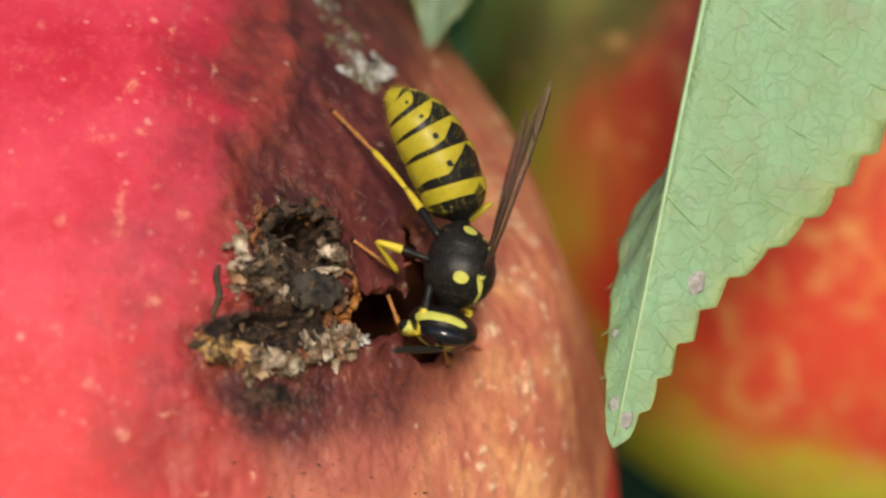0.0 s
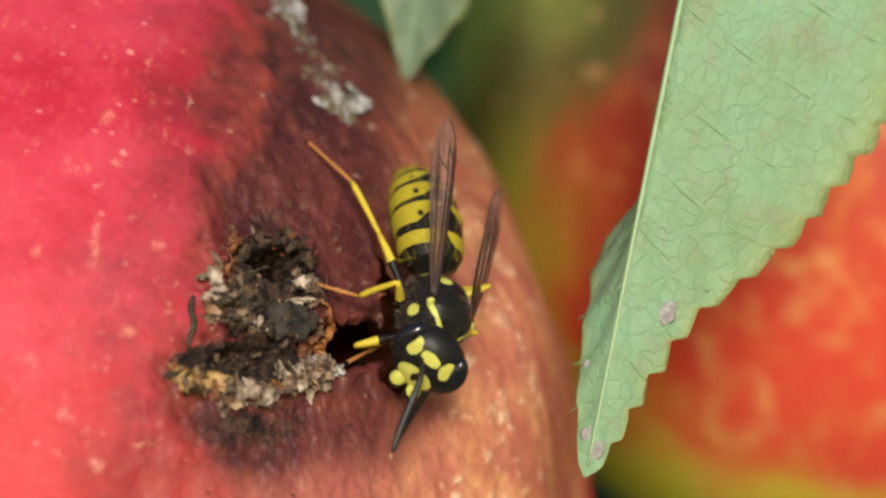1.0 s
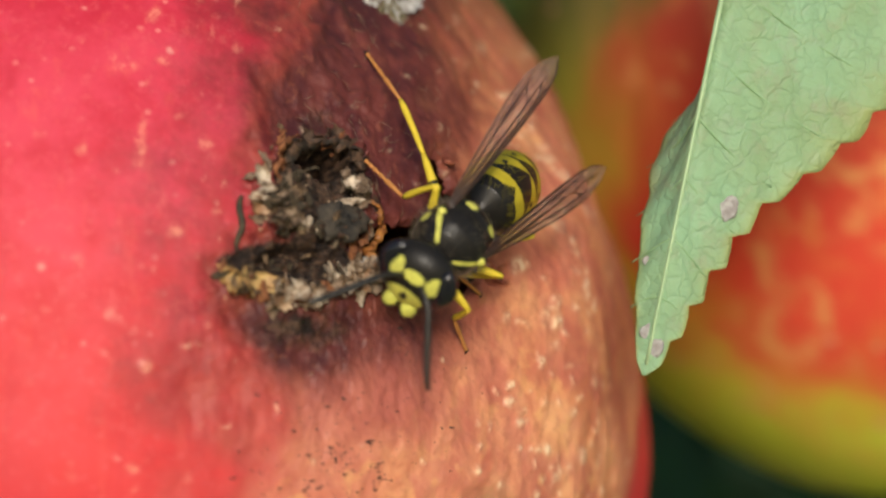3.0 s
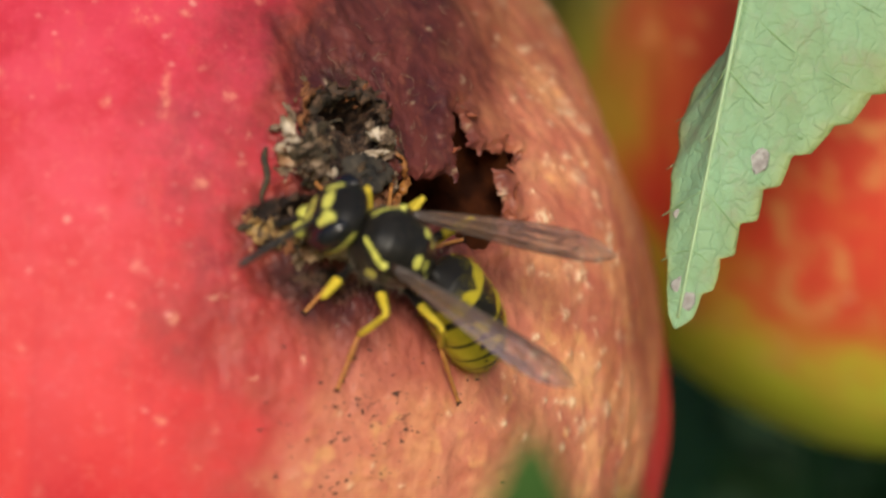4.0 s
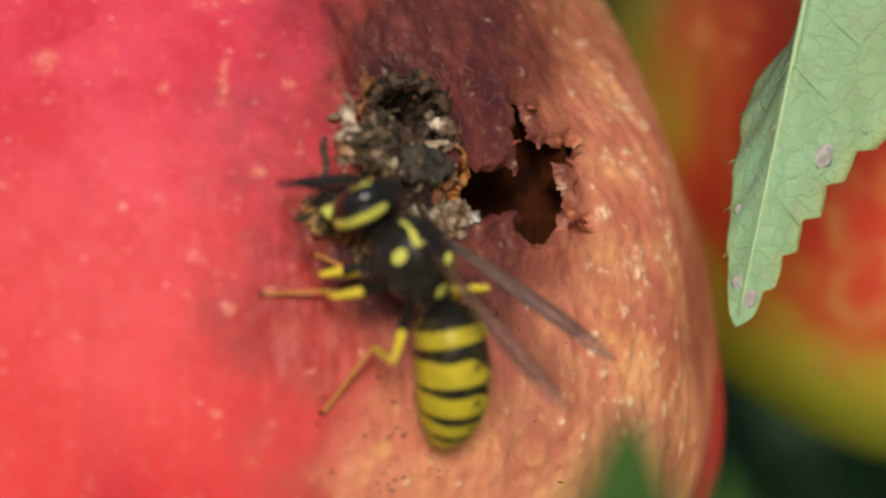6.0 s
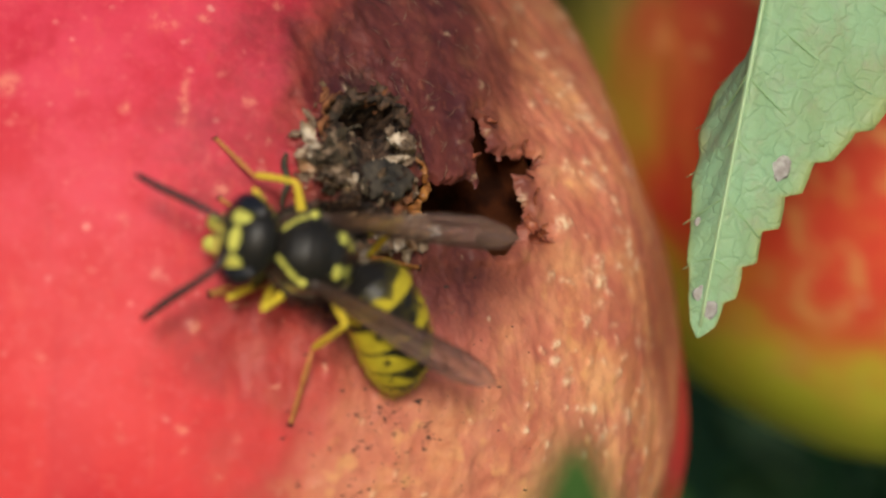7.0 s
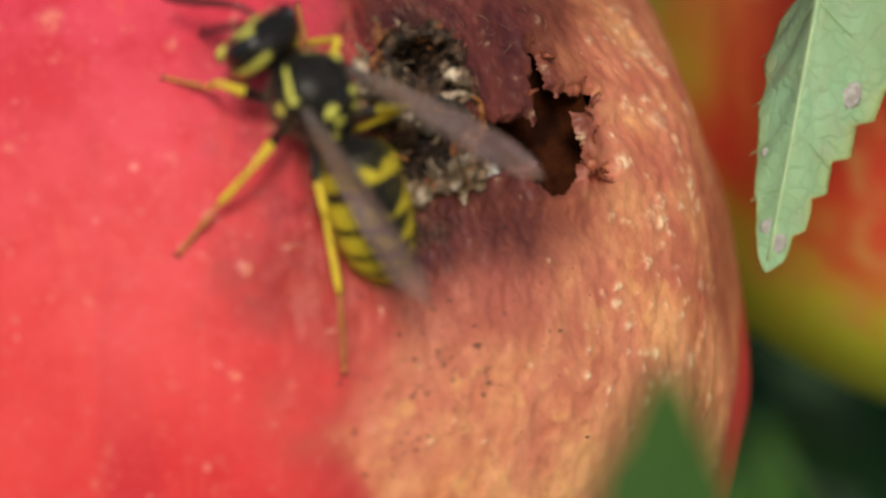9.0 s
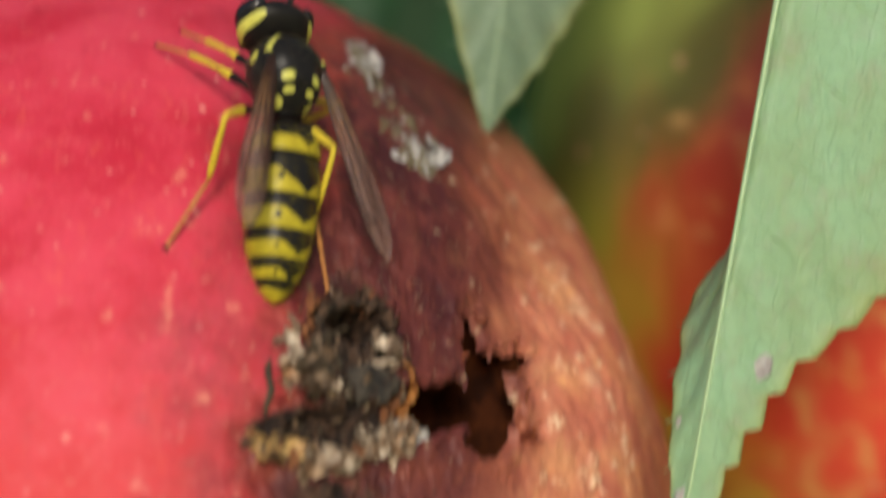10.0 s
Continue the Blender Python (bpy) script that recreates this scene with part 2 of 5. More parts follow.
def chitin(name, yellow, rough=0.33):
    """Black and yellow cuticle; the pattern comes with the mesh."""
    s = Shader(name, rough)
    edge = s.ramp(s.math("ADD", s.attr("yellow"), s.math("MULTIPLY", s.math("SUBTRACT", s.noise(5000, 3), 0.5), 0.10)), 0.46, 0.54)
    tone = s.mix(s.ramp(s.noise(1400, 4), 0.3, 0.7), yellow, tuple(0.80 * c for c in yellow))
    s.put("Base Color", s.mix(edge, s.mix(s.noise(2500), (0.008, 0.008, 0.009), (0.020, 0.017, 0.014)), tone))
    s.put("Specular IOR Level", 0.20)
    s.put("Normal", s.bump(s.noise(9000, 3), 0.00003, 0.6))
    s.put("Roughness", s.math("ADD", s.math("MULTIPLY", s.noise(3000), 0.2), rough - 0.08))
    return s.mat


def wing_material():
    s = Shader("wing_membrane", 0.20, IOR=1.56)
    f = s.noise(1.0, 4, 0.6, s.coords(2600, 420, 2600))
    split = s.nt.nodes.new("ShaderNodeSeparateXYZ")
    s.link(s.tex, split.inputs[0])
    out = s.ramp(split.outputs["Y"], 0.0005, 0.0060)
    col = s.mix(s.ramp(f, 0.35, 0.7), (0.340, 0.215, 0.170), (0.110, 0.056, 0.044))
    s.put("Base Color", s.mix(out, (0.34, 0.18, 0.07), col))
    tipward = s.ramp(split.outputs["Y"], 0.0060, 0.0104, 1.0, 0.80)
    s.put("Alpha", s.math("MULTIPLY", s.math("MULTIPLY", s.ramp(f, 0.3, 0.75, 0.26, 0.70), s.math("ADD", s.math("MULTIPLY", out, 0.25), 0.75)), tipward))
    s.put("Specular IOR Level", 0.28)
    s.put("Coat Weight", 0.10)
    s.put("Coat Roughness", 0.10)
    s.put("Thin Film Thickness", 320.0)
    s.put("Normal", s.bump(f, 0.00022, 1.0))
    return s.mat


SKIN, SKIN2 = skin_material(), skin2_material()
LEAF_PALE = leaf_material("leaf_underside", (0.345, 0.58, 0.345), (0.315, 0.475, 0.24), 0.34, 0.55)
LEAF_GREY = leaf_material("leaf_grey", (0.24, 0.34, 0.22), (0.17, 0.26, 0.15), 0.15, 0.5)
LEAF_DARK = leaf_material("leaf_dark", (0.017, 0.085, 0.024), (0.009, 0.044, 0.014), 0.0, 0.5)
LEAF_FRESH = leaf_material("leaf_fresh", (0.042, 0.128, 0.010), (0.028, 0.090, 0.008), 0.0, 0.75)
VEIN = plain("leaf_vein", (0.42, 0.58, 0.33), (0.35, 0.52, 0.27), 900, 0.5)
VEIN_SIDE = plain("leaf_side_vein", (0.31, 0.49, 0.26), (0.25, 0.41, 0.19), 900, 0.5)
VEIN_GREY = plain("leaf_vein_grey", (0.30, 0.40, 0.26), (0.24, 0.34, 0.2), 900, 0.5)
CRUMB = plain("dry_crumb", (0.22, 0.14, 0.075), (0.07, 0.042, 0.024), 2200, 0.85, 0.0001)
CRUMB_PALE = plain("pale_crumb", (0.30, 0.210, 0.140), (0.11, 0.068, 0.042), 2200, 0.8, 0.0001)
CRUMB_DARK = plain("dark_crumb", (0.028, 0.022, 0.014), (0.085, 0.058, 0.030), 2200, 0.8, 0.0001)
CRUMB_OLIVE = plain("dull_scab", (0.22, 0.18, 0.10), (0.07, 0.055, 0.03), 2200, 0.85, 0.0001)
TORN = plain("torn_skin", (0.40, 0.12, 0.05), (0.20, 0.045, 0.025), 1500, 0.5, 0.0001)
CRUST = plain("dark_crust", (0.026, 0.018, 0.012), (0.120, 0.062, 0.034), 1300, 0.75, 0.0002)
CHARCOAL = plain("charcoal_crust", (0.012, 0.010, 0.008), (0.060, 0.046, 0.032), 900, 0.8, 0.0003)
AMBER = plain("amber_skin", (0.46, 0.20, 0.05), (0.22, 0.075, 0.02), 1300, 0.35, 0.0001)
TORN_GOLD = plain("golden_skin", (0.62, 0.42, 0.16), (0.36, 0.19, 0.07), 1600, 0.55, 0.0001)
CRUMB_ORANGE = plain("orange_crumb", (0.30, 0.115, 0.040), (0.15, 0.05, 0.02), 2200, 0.7, 0.0001)
CRUMB_WHITE = plain("papery_crumb", (0.62, 0.52, 0.40), (0.27, 0.18, 0.115), 1900, 0.7, 0.0001)
FRASS_SHADER = Shader("frass", 0.85)
FRASS_PICK = FRASS_SHADER.nt.nodes.new("ShaderNodeNewGeometry").outputs["Random Per Island"]
FRASS_TONE = FRASS_SHADER.mix(FRASS_SHADER.ramp(FRASS_PICK, 0.45, 0.75), (0.060, 0.040, 0.025), (0.30, 0.20, 0.12))
FRASS_SHADER.put("Base Color", FRASS_SHADER.mix(FRASS_SHADER.ramp(FRASS_PICK, 0.78, 0.98), FRASS_TONE, (0.46, 0.34, 0.23)))
FRASS = FRASS_SHADER.mat
CHALK = plain("chalky_scab", (0.62, 0.61, 0.60), (0.27, 0.24, 0.21), 1500, 0.85, 0.0001)
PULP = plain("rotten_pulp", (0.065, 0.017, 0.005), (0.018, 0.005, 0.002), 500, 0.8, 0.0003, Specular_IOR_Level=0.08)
SHRED = plain("papery_skin", (0.50, 0.36, 0.24), (0.30, 0.15, 0.07), 1500, 0.6, 0.00005)
SPECK = plain("black_speck", (0.022, 0.012, 0.008), (0.07, 0.032, 0.02), 3000, 0.7)
YELLOW = (0.50, 0.405, 0.030)
CHITIN = chitin("wasp_cuticle", YELLOW, 0.30)
CHITIN_LEMON = chitin("wasp_face_cuticle", (0.66, 0.64, 0.13), 0.32)
LEGSKIN = chitin("wasp_leg_cuticle", (0.74, 0.56, 0.050), 0.36)
FOOTSKIN = chitin("wasp_foot_cuticle", (0.56, 0.24, 0.07), 0.40)
EYE = plain("compound_eye", (0.006, 0.006, 0.010), (0.014, 0.013, 0.016), 6000, 0.16)
HORN = plain("antenna_horn", (0.010, 0.009, 0.009), (0.022, 0.018, 0.015), 5000, 0.42)
MEMBRANE = wing_material()
WINGVEIN = plain("wing_vein", (0.045, 0.020, 0.012), (0.025, 0.012, 0.008), 3000, 0.35)
HAIR = plain("pale_hair", (0.20, 0.16, 0.10), (0.12, 0.09, 0.06), 2000, 0.6)
GROUND = plain("bounce_ground", (0.34, 0.36, 0.14), (0.22, 0.27, 0.09), 6, 0.9, 0.01)
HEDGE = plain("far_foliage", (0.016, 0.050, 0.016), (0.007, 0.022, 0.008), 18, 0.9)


# ---- setting ----
# unseen ground, its pale grass colour added to bounce light up at the fruit
gv = [(-60000, -60000, -1200), (60000, -60000, -1200), (60000, 60000, -1200), (-60000, 60000, -1200)]
tagged(part("ground", gv, [(0, 1, 2, 3)], GROUND, smooth=False), "unseen pale ground far below the fruit, added to bounce light up", "ground", kind="structure")
bv, bf = [], []
for i in range(41):
    for j in range(17):
        bv.append((-2000 + 100 * i, 900 + 120 * math.sin(i * 0.9) + 90 * math.cos(j * 1.3 + i), -1195 + 150 * j))
bf = [(i * 17 + j, (i + 1) * 17 + j, (i + 1) * 17 + j + 1, i * 17 + j + 1) for i in range(40) for j in range(16)]
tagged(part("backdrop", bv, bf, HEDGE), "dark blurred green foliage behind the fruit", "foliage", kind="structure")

# ---- the rotten apple ----
R0 = 40.0
AXIS = np.array([20.0, -31.0, 9.0]) / np.linalg.norm([20.0, -31.0, 9.0])


def ell(x, z, cx, cz, rx, rz):
    return np.sqrt(((x - cx) / rx) ** 2 + ((z - cz) / rz) ** 2)


def ridge_line(x):
    """The height of the crumbled ridge under the tunnel."""
    return np.interp(x, [12.6, 13.6, 14.9, 16.4, 17.7, 19.0, 19.7, 21.3], [9.6, 9.2, 8.6, 8.1, 7.9, 8.5, 8.9, 9.2])


def apple_fields(p):
    """For points on the ball of 40 mm: the height of the surface and the fields that colour it."""
    x, y, z = p[:, 0], p[:, 1], p[:, 2]
    front = smooth01(-y, 0, 5)
    n1, n2 = fbm(p, 0.75, 3, 3.1), fbm(p, 0.75, 3, 9.4)
    n3 = fbm(p, 1.7, 3, 5.5)
    n4 = fbm(p * np.array([1, 1, 0.35]), 0.42, 3, 12.5)
    n5 = fbm(p, 0.24, 4, 6.5)
    border = np.interp(z, [-14, -8, -3.4, 2.4, 4.8, 9, 15, 21, 30, 38], [21, 15.6, 13.8, 13.4, 14.0, 14.4, 14.8, 15.3, 15.8, 17]) + 2.4 * n5 + 0.5 * n1
    width = np.interp(z, [-10, 3, 8, 40], [6.6, 6.4, 4.4, 4.8])
    turn = np.interp(z, [-12, -6, -1, 4, 40], [20, 15, 10.5, 4, -4])
    rot = smooth01((x - border + 0.5 * n1) / width, -1, 1) * smooth01(-y - turn, -3, 4) * smooth01(z, -15, -7)
    tan = np.maximum(smooth01(x + 1.2 * n4, 22.5, 29.5), smooth01(-z + 1.5 * n4, -3.0, 2.6) * smooth01(x - border, -2.5, 4))
    tan = tan * (1 - 0.45 * smooth01(z, 13, 23))
    tan = tan * (1 - 0.65 * np.exp(-((x - 25.0) / 5.0) ** 2 - ((z - 7.2) / 4.0) ** 2))
    dark = np.exp(-((x - 19.9) / 6.8) ** 2 - ((z - 19.0) / 8.5) ** 2)
    dark = np.maximum(dark, 0.95 * np.exp(-((x - 19.6) / 6.2) ** 2 - ((z - 28) / 9) ** 2))
    dark = np.maximum(dark, 0.95 * np.exp(-((x - 17.8) / 4.8) ** 2 - ((z - 6.2) / 2.9) ** 2))
    dark = np.maximum(dark, 0.9 * np.exp(-((x - 23.0) / 5.0) ** 2 - ((z - 11.5) / 5.2) ** 2))
    dark = np.maximum(dark, 0.62 * np.exp(-((x - 22.8) / 4.8) ** 2 - ((z - 6.4) / 2.9) ** 2))
    dark = dark * smooth01(x - border, -3.8, 4.0) * front
    bruise_shade = 0.90 * np.exp(-((x - 17.0) / 3.4) ** 2 - ((z - 6.7) / 1.9) ** 2)
    # halo at the border: bruise plus the wasp's soft shadow painted into the skin
    bruise_shade = np.maximum(bruise_shade, 0.46 * np.exp(-((x - border) / 4.0) ** 2) * smooth01(z, 3, 8))
    bruise_shade = np.maximum(bruise_shade, 0.36 * np.exp(-((x - border + 1.6) / 5.0) ** 2) * smooth01(z, -5, 5))
    dark = np.maximum(dark, bruise_shade * front)
    hole = np.full(len(p), 9.0)
    xx, zz = x + 0.42 * n2 + 0.12 * n3, z + 0.42 * n1 + 0.12 * n3
    for cx, cz, rx, rz in ((23.1, 10.85, 2.8, 1.35), (26.0, 10.8, 1.35, 2.5), (27.3, 13.3, 1.25, 0.70), (24.8, 14.4, 0.5, 1.7), (25.3, 13.0, 0.75, 1.1), (25.8, 8.8, 1.0, 0.8)):
        hole = np.minimum(hole, (ell(xx, zz, cx, cz, rx, rz) - 1) * min(rx, rz))
    hole = np.where(y < 0, hole, 9.0)
    small = np.where(y < 0, (ell(xx, zz, 28.2, 8.9, 0.7, 0.45) - 1) * 0.5, 9.0)
    md = np.where(y < 0, ell(xx + 0.5 * n1, zz + 0.45 * n4, 18.2, 13.3, 1.1, 1.1), 30.0)
    lower = np.where(y < 0, ell(xx, zz, 16.9, 9.9, 1.8, 0.65), 30.0)
    crest = ridge_line(x)
    ridge = np.where(y < 0, np.hypot((z - crest) / 0.75, np.maximum(np.abs(x - 17.5) - 3.0, 0) / 0.8), 30.0)
    blackened = np.maximum(0.85 * (1 - smooth01(md + 0.7 * n1, 2.0, 3.6)), 1 - smooth01(np.where(y < 0, ell(x, z, 17.2, 9.4, 4.0, 1.5), 9), 0.75, 1.25))
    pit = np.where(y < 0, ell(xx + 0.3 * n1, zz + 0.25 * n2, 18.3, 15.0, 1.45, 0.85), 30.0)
    # blackest inside the tunnel pit, fading out around its lip
    blackened = np.maximum(blackened, 1.2 * (1 - smooth01(pit, 0.95, 1.4)))
    blackened = np.maximum(blackened, 0.55 * np.exp(-((x - 18.4) / 2.2) ** 2 - ((z - 17.4) / 1.6) ** 2) * front)
    blackened = np.maximum(blackened, 0.72 * np.exp(-((x - 17.6) / 3.4) ** 2 - ((z - 6.5) / 1.4) ** 2) * front)
    # darkens from the torn opening's edge inwards
    blackened = np.maximum(blackened, 0.9 * (1 - smooth01(hole, -0.5, 0.05)))
    sunk = smooth01(x - border, -2.5, 5.0) * (1 - smooth01(x, 27, 33)) * smooth01(z, -4, 8) * front
    h = -2.5 * smooth01(x, 32.0, 38.5) * (0.34 + 0.40 * smooth01(z, -7, 4) + 0.26 * smooth01(z, 4, 15)) - 0.95 * sunk + 0.10 * n1 * rot + 0.05 * n3 * rot + 0.14 * n4 * rot
    h = h - 1.45 * smooth01(x, 23, 33) * smooth01(z, 9, 22)
    h = h - 0.45 * (1 - smooth01(hole, -0.30, 0.25)) + 0.12 * np.exp(-((hole - 0.45) / 0.3) ** 2)
    h = h - 0.8 * (1 - smooth01(small, -0.4, 0.05))
    h = h + (0.55 + 0.5 * n3 + 0.3 * n1) * np.exp(-((md - 2.1) / 0.8) ** 2) - 3.6 * (1 - smooth01(pit, 0.6, 1.12))
    h = h + 0.75 * np.exp(-((pit - 1.45) / 0.28) ** 2) * smooth01(z, 14.7, 15.3) * (1 + 0.6 * n3) * (y < 0)
    for cx, cz, r, lift in ((17.2, 12.3, 1.2, 0.75), (19.1, 11.7, 1.0, 0.95), (20.0, 13.6, 0.6, 0.6), (21.0, 11.3, 0.45, 0.5)):
        h = h + lift * np.exp(-((x - cx) ** 2 + (z - cz) ** 2) / r ** 2) * (1 + 0.5 * n3) * (y < 0)
    h = h - 1.2 * (1 - smooth01(lower, 0.5, 1.1)) + 0.55 * np.exp(-ridge ** 2) * (1 + 0.7 * n3)
    h = h + 0.20 * n3 * blackened * (hole > 0)
    t = np.clip(((x - 17.4) * 4.9 + (z - 32.6) * -8.4) / (4.9 ** 2 + 8.4 ** 2), 0, 1)
    chalk = 1 - smooth01(np.hypot(x - 17.4 - 4.9 * t + 0.4 * n2, z - 32.6 + 8.4 * t + 0.4 * n1), 0.2, 0.75 + 0.75 * np.sin(math.pi * t))
    chalk = chalk * front * (1 - 0.55 * np.sin(math.pi * t) ** 2)
    h = h + 0.12 * chalk * (1 + n3)
    pale = np.zeros(len(p))
    for cx, cz, rx, rz in ((9.3, 15.6, 0.30, 1.7), (11.2, 11.3, 0.40, 0.42), (31.2, 6.3, 0.35, 0.55), (33.6, 12.8, 0.32, 0.42), (33.0, 8.1, 0.30, 0.8),
                           (33.6, 7.0, 0.26, 0.5), (26.5, -1.4, 0.24, 0.24), (30.4, -0.8, 0.34, 0.34), (12.5, 15.7, 0.40, 0.3), (32.2, 15.0, 0.30, 0.35),
                           (6.6, 15.3, 0.32, 0.32), (9.6, -0.4, 0.28, 0.28), (0.7, 16.5, 0.7, 0.6), (33.6, 2.7, 0.26, 0.5), (8.2, 19.6, 0.75, 0.22), (10.1, 20.1, 0.45, 0.20),
                           (12.3, 5.6, 0.55, 0.14), (10.1, 4.7, 0.28, 0.4), (9.2, 22.6, 0.42, 0.55), (10.9, 26.0, 0.20, 0.55), (29.2, 9.6, 0.3, 0.5), (30.2, 4.0, 0.25, 0.45), (28.6, 3.0, 0.3, 0.25)):
        pale = np.maximum(pale, 1 - smooth01(ell(x + 0.22 * n3, z + 0.22 * n2, cx, cz, rx * 0.85, rz * 0.85), 0.3, 1.5))
    if len(p) > 1:
        rng = random.Random(21)
        for k in range(125):
            cz = rng.uniform(-9, 31)
            cx = rng.gauss(32.0 - 0.16 * max(cz - 12, 0), 2.0) if k < 70 else rng.uniform(15, 30)
            rx, rz = rng.uniform(0.10, 0.30), rng.uniform(0.12, 0.50)
            near = (np.abs(x - cx) < 1.2) & (np.abs(z - cz) < 1.6)
            if k >= 70:
                rx, rz = 0.6 * rx, 0.45 * rz
            pale[near] = np.maximum(pale[near], rng.uniform(0.4, 1.0) * (1 - smooth01(ell(x + 0.25 * n3, z + 0.25 * n2, cx, cz, rx, rz)[near], 0.3, 1.6)))
        for k in range(230):
            cx, cz = rng.uniform(-9, 14.5), rng.uniform(-9, 32)
            rx, rz = rng.uniform(0.07, 0.20), rng.uniform(0.07, 0.20) * rng.choice((1, 1, 1, 2.5))
            near = (np.abs(x - cx) < 1.0) & (np.abs(z - cz) < 1.2)
            pale[near] = np.maximum(pale[near], rng.uniform(0.25, 0.95) ** 1.5 * (1 - smooth01(ell(x + 0.25 * n3, z + 0.25 * n2, cx, cz, rx, rz)[near], 0.3, 1.7)))
        # pale dots and painted glints along the right rim
        for k in range(80):
            cz = rng.uniform(-8, 26)
            cx = rng.gauss(31.5 - 0.16 * max(cz - 12, 0), 1.8)
            near = (np.abs(x - cx) < 0.9) & (np.abs(z - cz) < 1.2)
            pale[near] = np.maximum(pale[near], rng.uniform(0.5, 1.0) * (1 - smooth01(ell(x + 0.2 * n3, z + 0.2 * n2, cx, cz, rng.uniform(0.07, 0.16), rng.uniform(0.08, 0.24))[near], 0.3, 1.6)))
        pale = pale * (1 - 0.50 * np.clip(dark, 0, 1))
        h = h + 0.12 * pale * rot
    return h, dict(hole=hole, rot=rot, dark=dark, blackened=blackened, pale=pale * front, tan=tan, chalk=chalk)


def on_apple(x, z, lift=0.0):
    """A point on the near side of the apple's skin."""
    q = np.array([[x, -math.sqrt(max(R0 * R0 - x * x - z * z, 1.0)), z]])
    return q[0] * (1 + (apple_fields(q)[0][0] + lift) / R0)


def on_apple_fast(x, z, lift=0.0):
    """As on_apple, from a table of heights."""
    i, j = int((x - 10) / 0.25), int((z - 4) / 0.25)
    if (i, j) not in HEIGHTS:
        HEIGHTS[i, j] = on_apple(x, z)
    q = HEIGHTS[i, j]
    r = float(np.linalg.norm(q)) + lift
    return np.array([x, -math.sqrt(max(r * r - x * x - z * z, 1.0)), z])


HEIGHTS = {}


def to_apple(p, lift=0.0):
    """The point of the skin under p, never deep inside the holes."""
    q = np.asarray(p, float)[None] / np.linalg.norm(p) * R0
    return q[0] * (1 + (max(apple_fields(q)[0][0], -1.1) + lift) / R0)


def build_apple():
    apple = tagged(new("apple"), "large red apple with a brown rotten hollow and wormholes", "apple")
    a = np.cross(AXIS, (0, 0, 1.0))
    a /= np.linalg.norm(a)
    b = np.cross(a, AXIS)
    th = np.concatenate([np.linspace(0.004, 0.36, 135), np.linspace(0.364, 0.80, 90), 0.80 + (math.pi - 0.805) * np.linspace(0, 1, 46)[1:] ** 1.15])
    m = 560
    ph = 2 * math.pi * np.arange(m) / m
    d = np.cos(th)[:, None, None] * AXIS + np.sin(th)[:, None, None] * (np.cos(ph)[:, None] * a + np.sin(ph)[:, None] * b)
    p = d.reshape(-1, 3) * R0
    h, fields = apple_fields(p)
    # a dimple for the stalk above and for the flower end below
    up = p[:, 2] / R0
    h = h - 7.0 * smooth01(up, 0.93, 1.0) - 4.0 * smooth01(-up, 0.95, 1.0)
    p = p * (1 + h / R0)[:, None]
    n = len(th)
    faces = grid_faces(n, m) + [tuple(range(m)), tuple(range((n - 1) * m, n * m))[::-1]]
    gone = fields.pop("hole") < -0.05
    faces = [f for f in faces if not gone[list(f)].all()]
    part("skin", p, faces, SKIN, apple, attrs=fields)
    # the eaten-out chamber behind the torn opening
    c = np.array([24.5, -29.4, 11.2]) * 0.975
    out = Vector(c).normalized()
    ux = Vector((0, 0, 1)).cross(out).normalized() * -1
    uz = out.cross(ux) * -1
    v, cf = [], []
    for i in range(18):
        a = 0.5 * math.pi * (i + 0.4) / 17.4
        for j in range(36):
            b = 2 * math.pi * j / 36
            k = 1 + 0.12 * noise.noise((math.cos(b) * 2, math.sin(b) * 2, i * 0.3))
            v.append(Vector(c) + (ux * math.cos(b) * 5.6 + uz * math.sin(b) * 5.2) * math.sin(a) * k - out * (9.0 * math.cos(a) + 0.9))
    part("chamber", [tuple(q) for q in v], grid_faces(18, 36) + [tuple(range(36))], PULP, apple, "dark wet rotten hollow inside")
    rng = random.Random(4)
    # crumbs of frass: a pale clump beside the tunnel, few elsewhere
    kinds = []
    for k in range(6):
        v, f = ellipsoid((0, 0, 0), (1, 1, 1), 9, 10)
        v = v * (1 + 0.95 * fbm(v, 1.5, 3, 20 + 3 * k))[:, None] * np.array([1.15, 0.8, 0.5 + 0.1 * (k % 3)])
        for mm in (CRUMB, CRUMB_PALE, CRUMB_DARK, CRUMB_ORANGE, CRUMB_WHITE):
            me = bpy.data.meshes.new("crumb")
            me.from_pydata((v * MM).tolist(), [], f)
            me.materials.append(mm)
            me.update()
            kinds.append(me)
    heaps = ((16.6, 12.5, 0.75, 0.70, 30, (0, 1, 2, 2, 1), 0.36), (15.4, 13.2, 0.30, 0.8, 18, (1, 1, 4, 0), 0.22), (17.4, 11.5, 0.55, 0.35, 16, (1, 4, 0, 2), 0.26),
             (20.2, 13.4, 0.40, 0.35, 14, (1, 1, 0, 4), 0.36), (21.0, 11.3, 0.25, 0.35, 9, (0, 1, 3), 0.30), (20.4, 10.2, 0.40, 0.30, 10, (3, 3, 0), 0.32),
             (18.8, 16.0, 0.30, 0.20, 6, (3, 3, 0), 0.36), (16.3, 15.6, 0.25, 0.70, 12, (3, 0, 3), 0.24), (16.6, 9.8, 1.4, 0.25, 12, (2, 2, 0), 0.25))
    spots = []
    for cx, cz, sx, sz, count, shades, big in heaps:
        spots += [(rng.gauss(cx, sx), rng.gauss(cz, sz), rng.choice(shades), big) for k in range(count)]
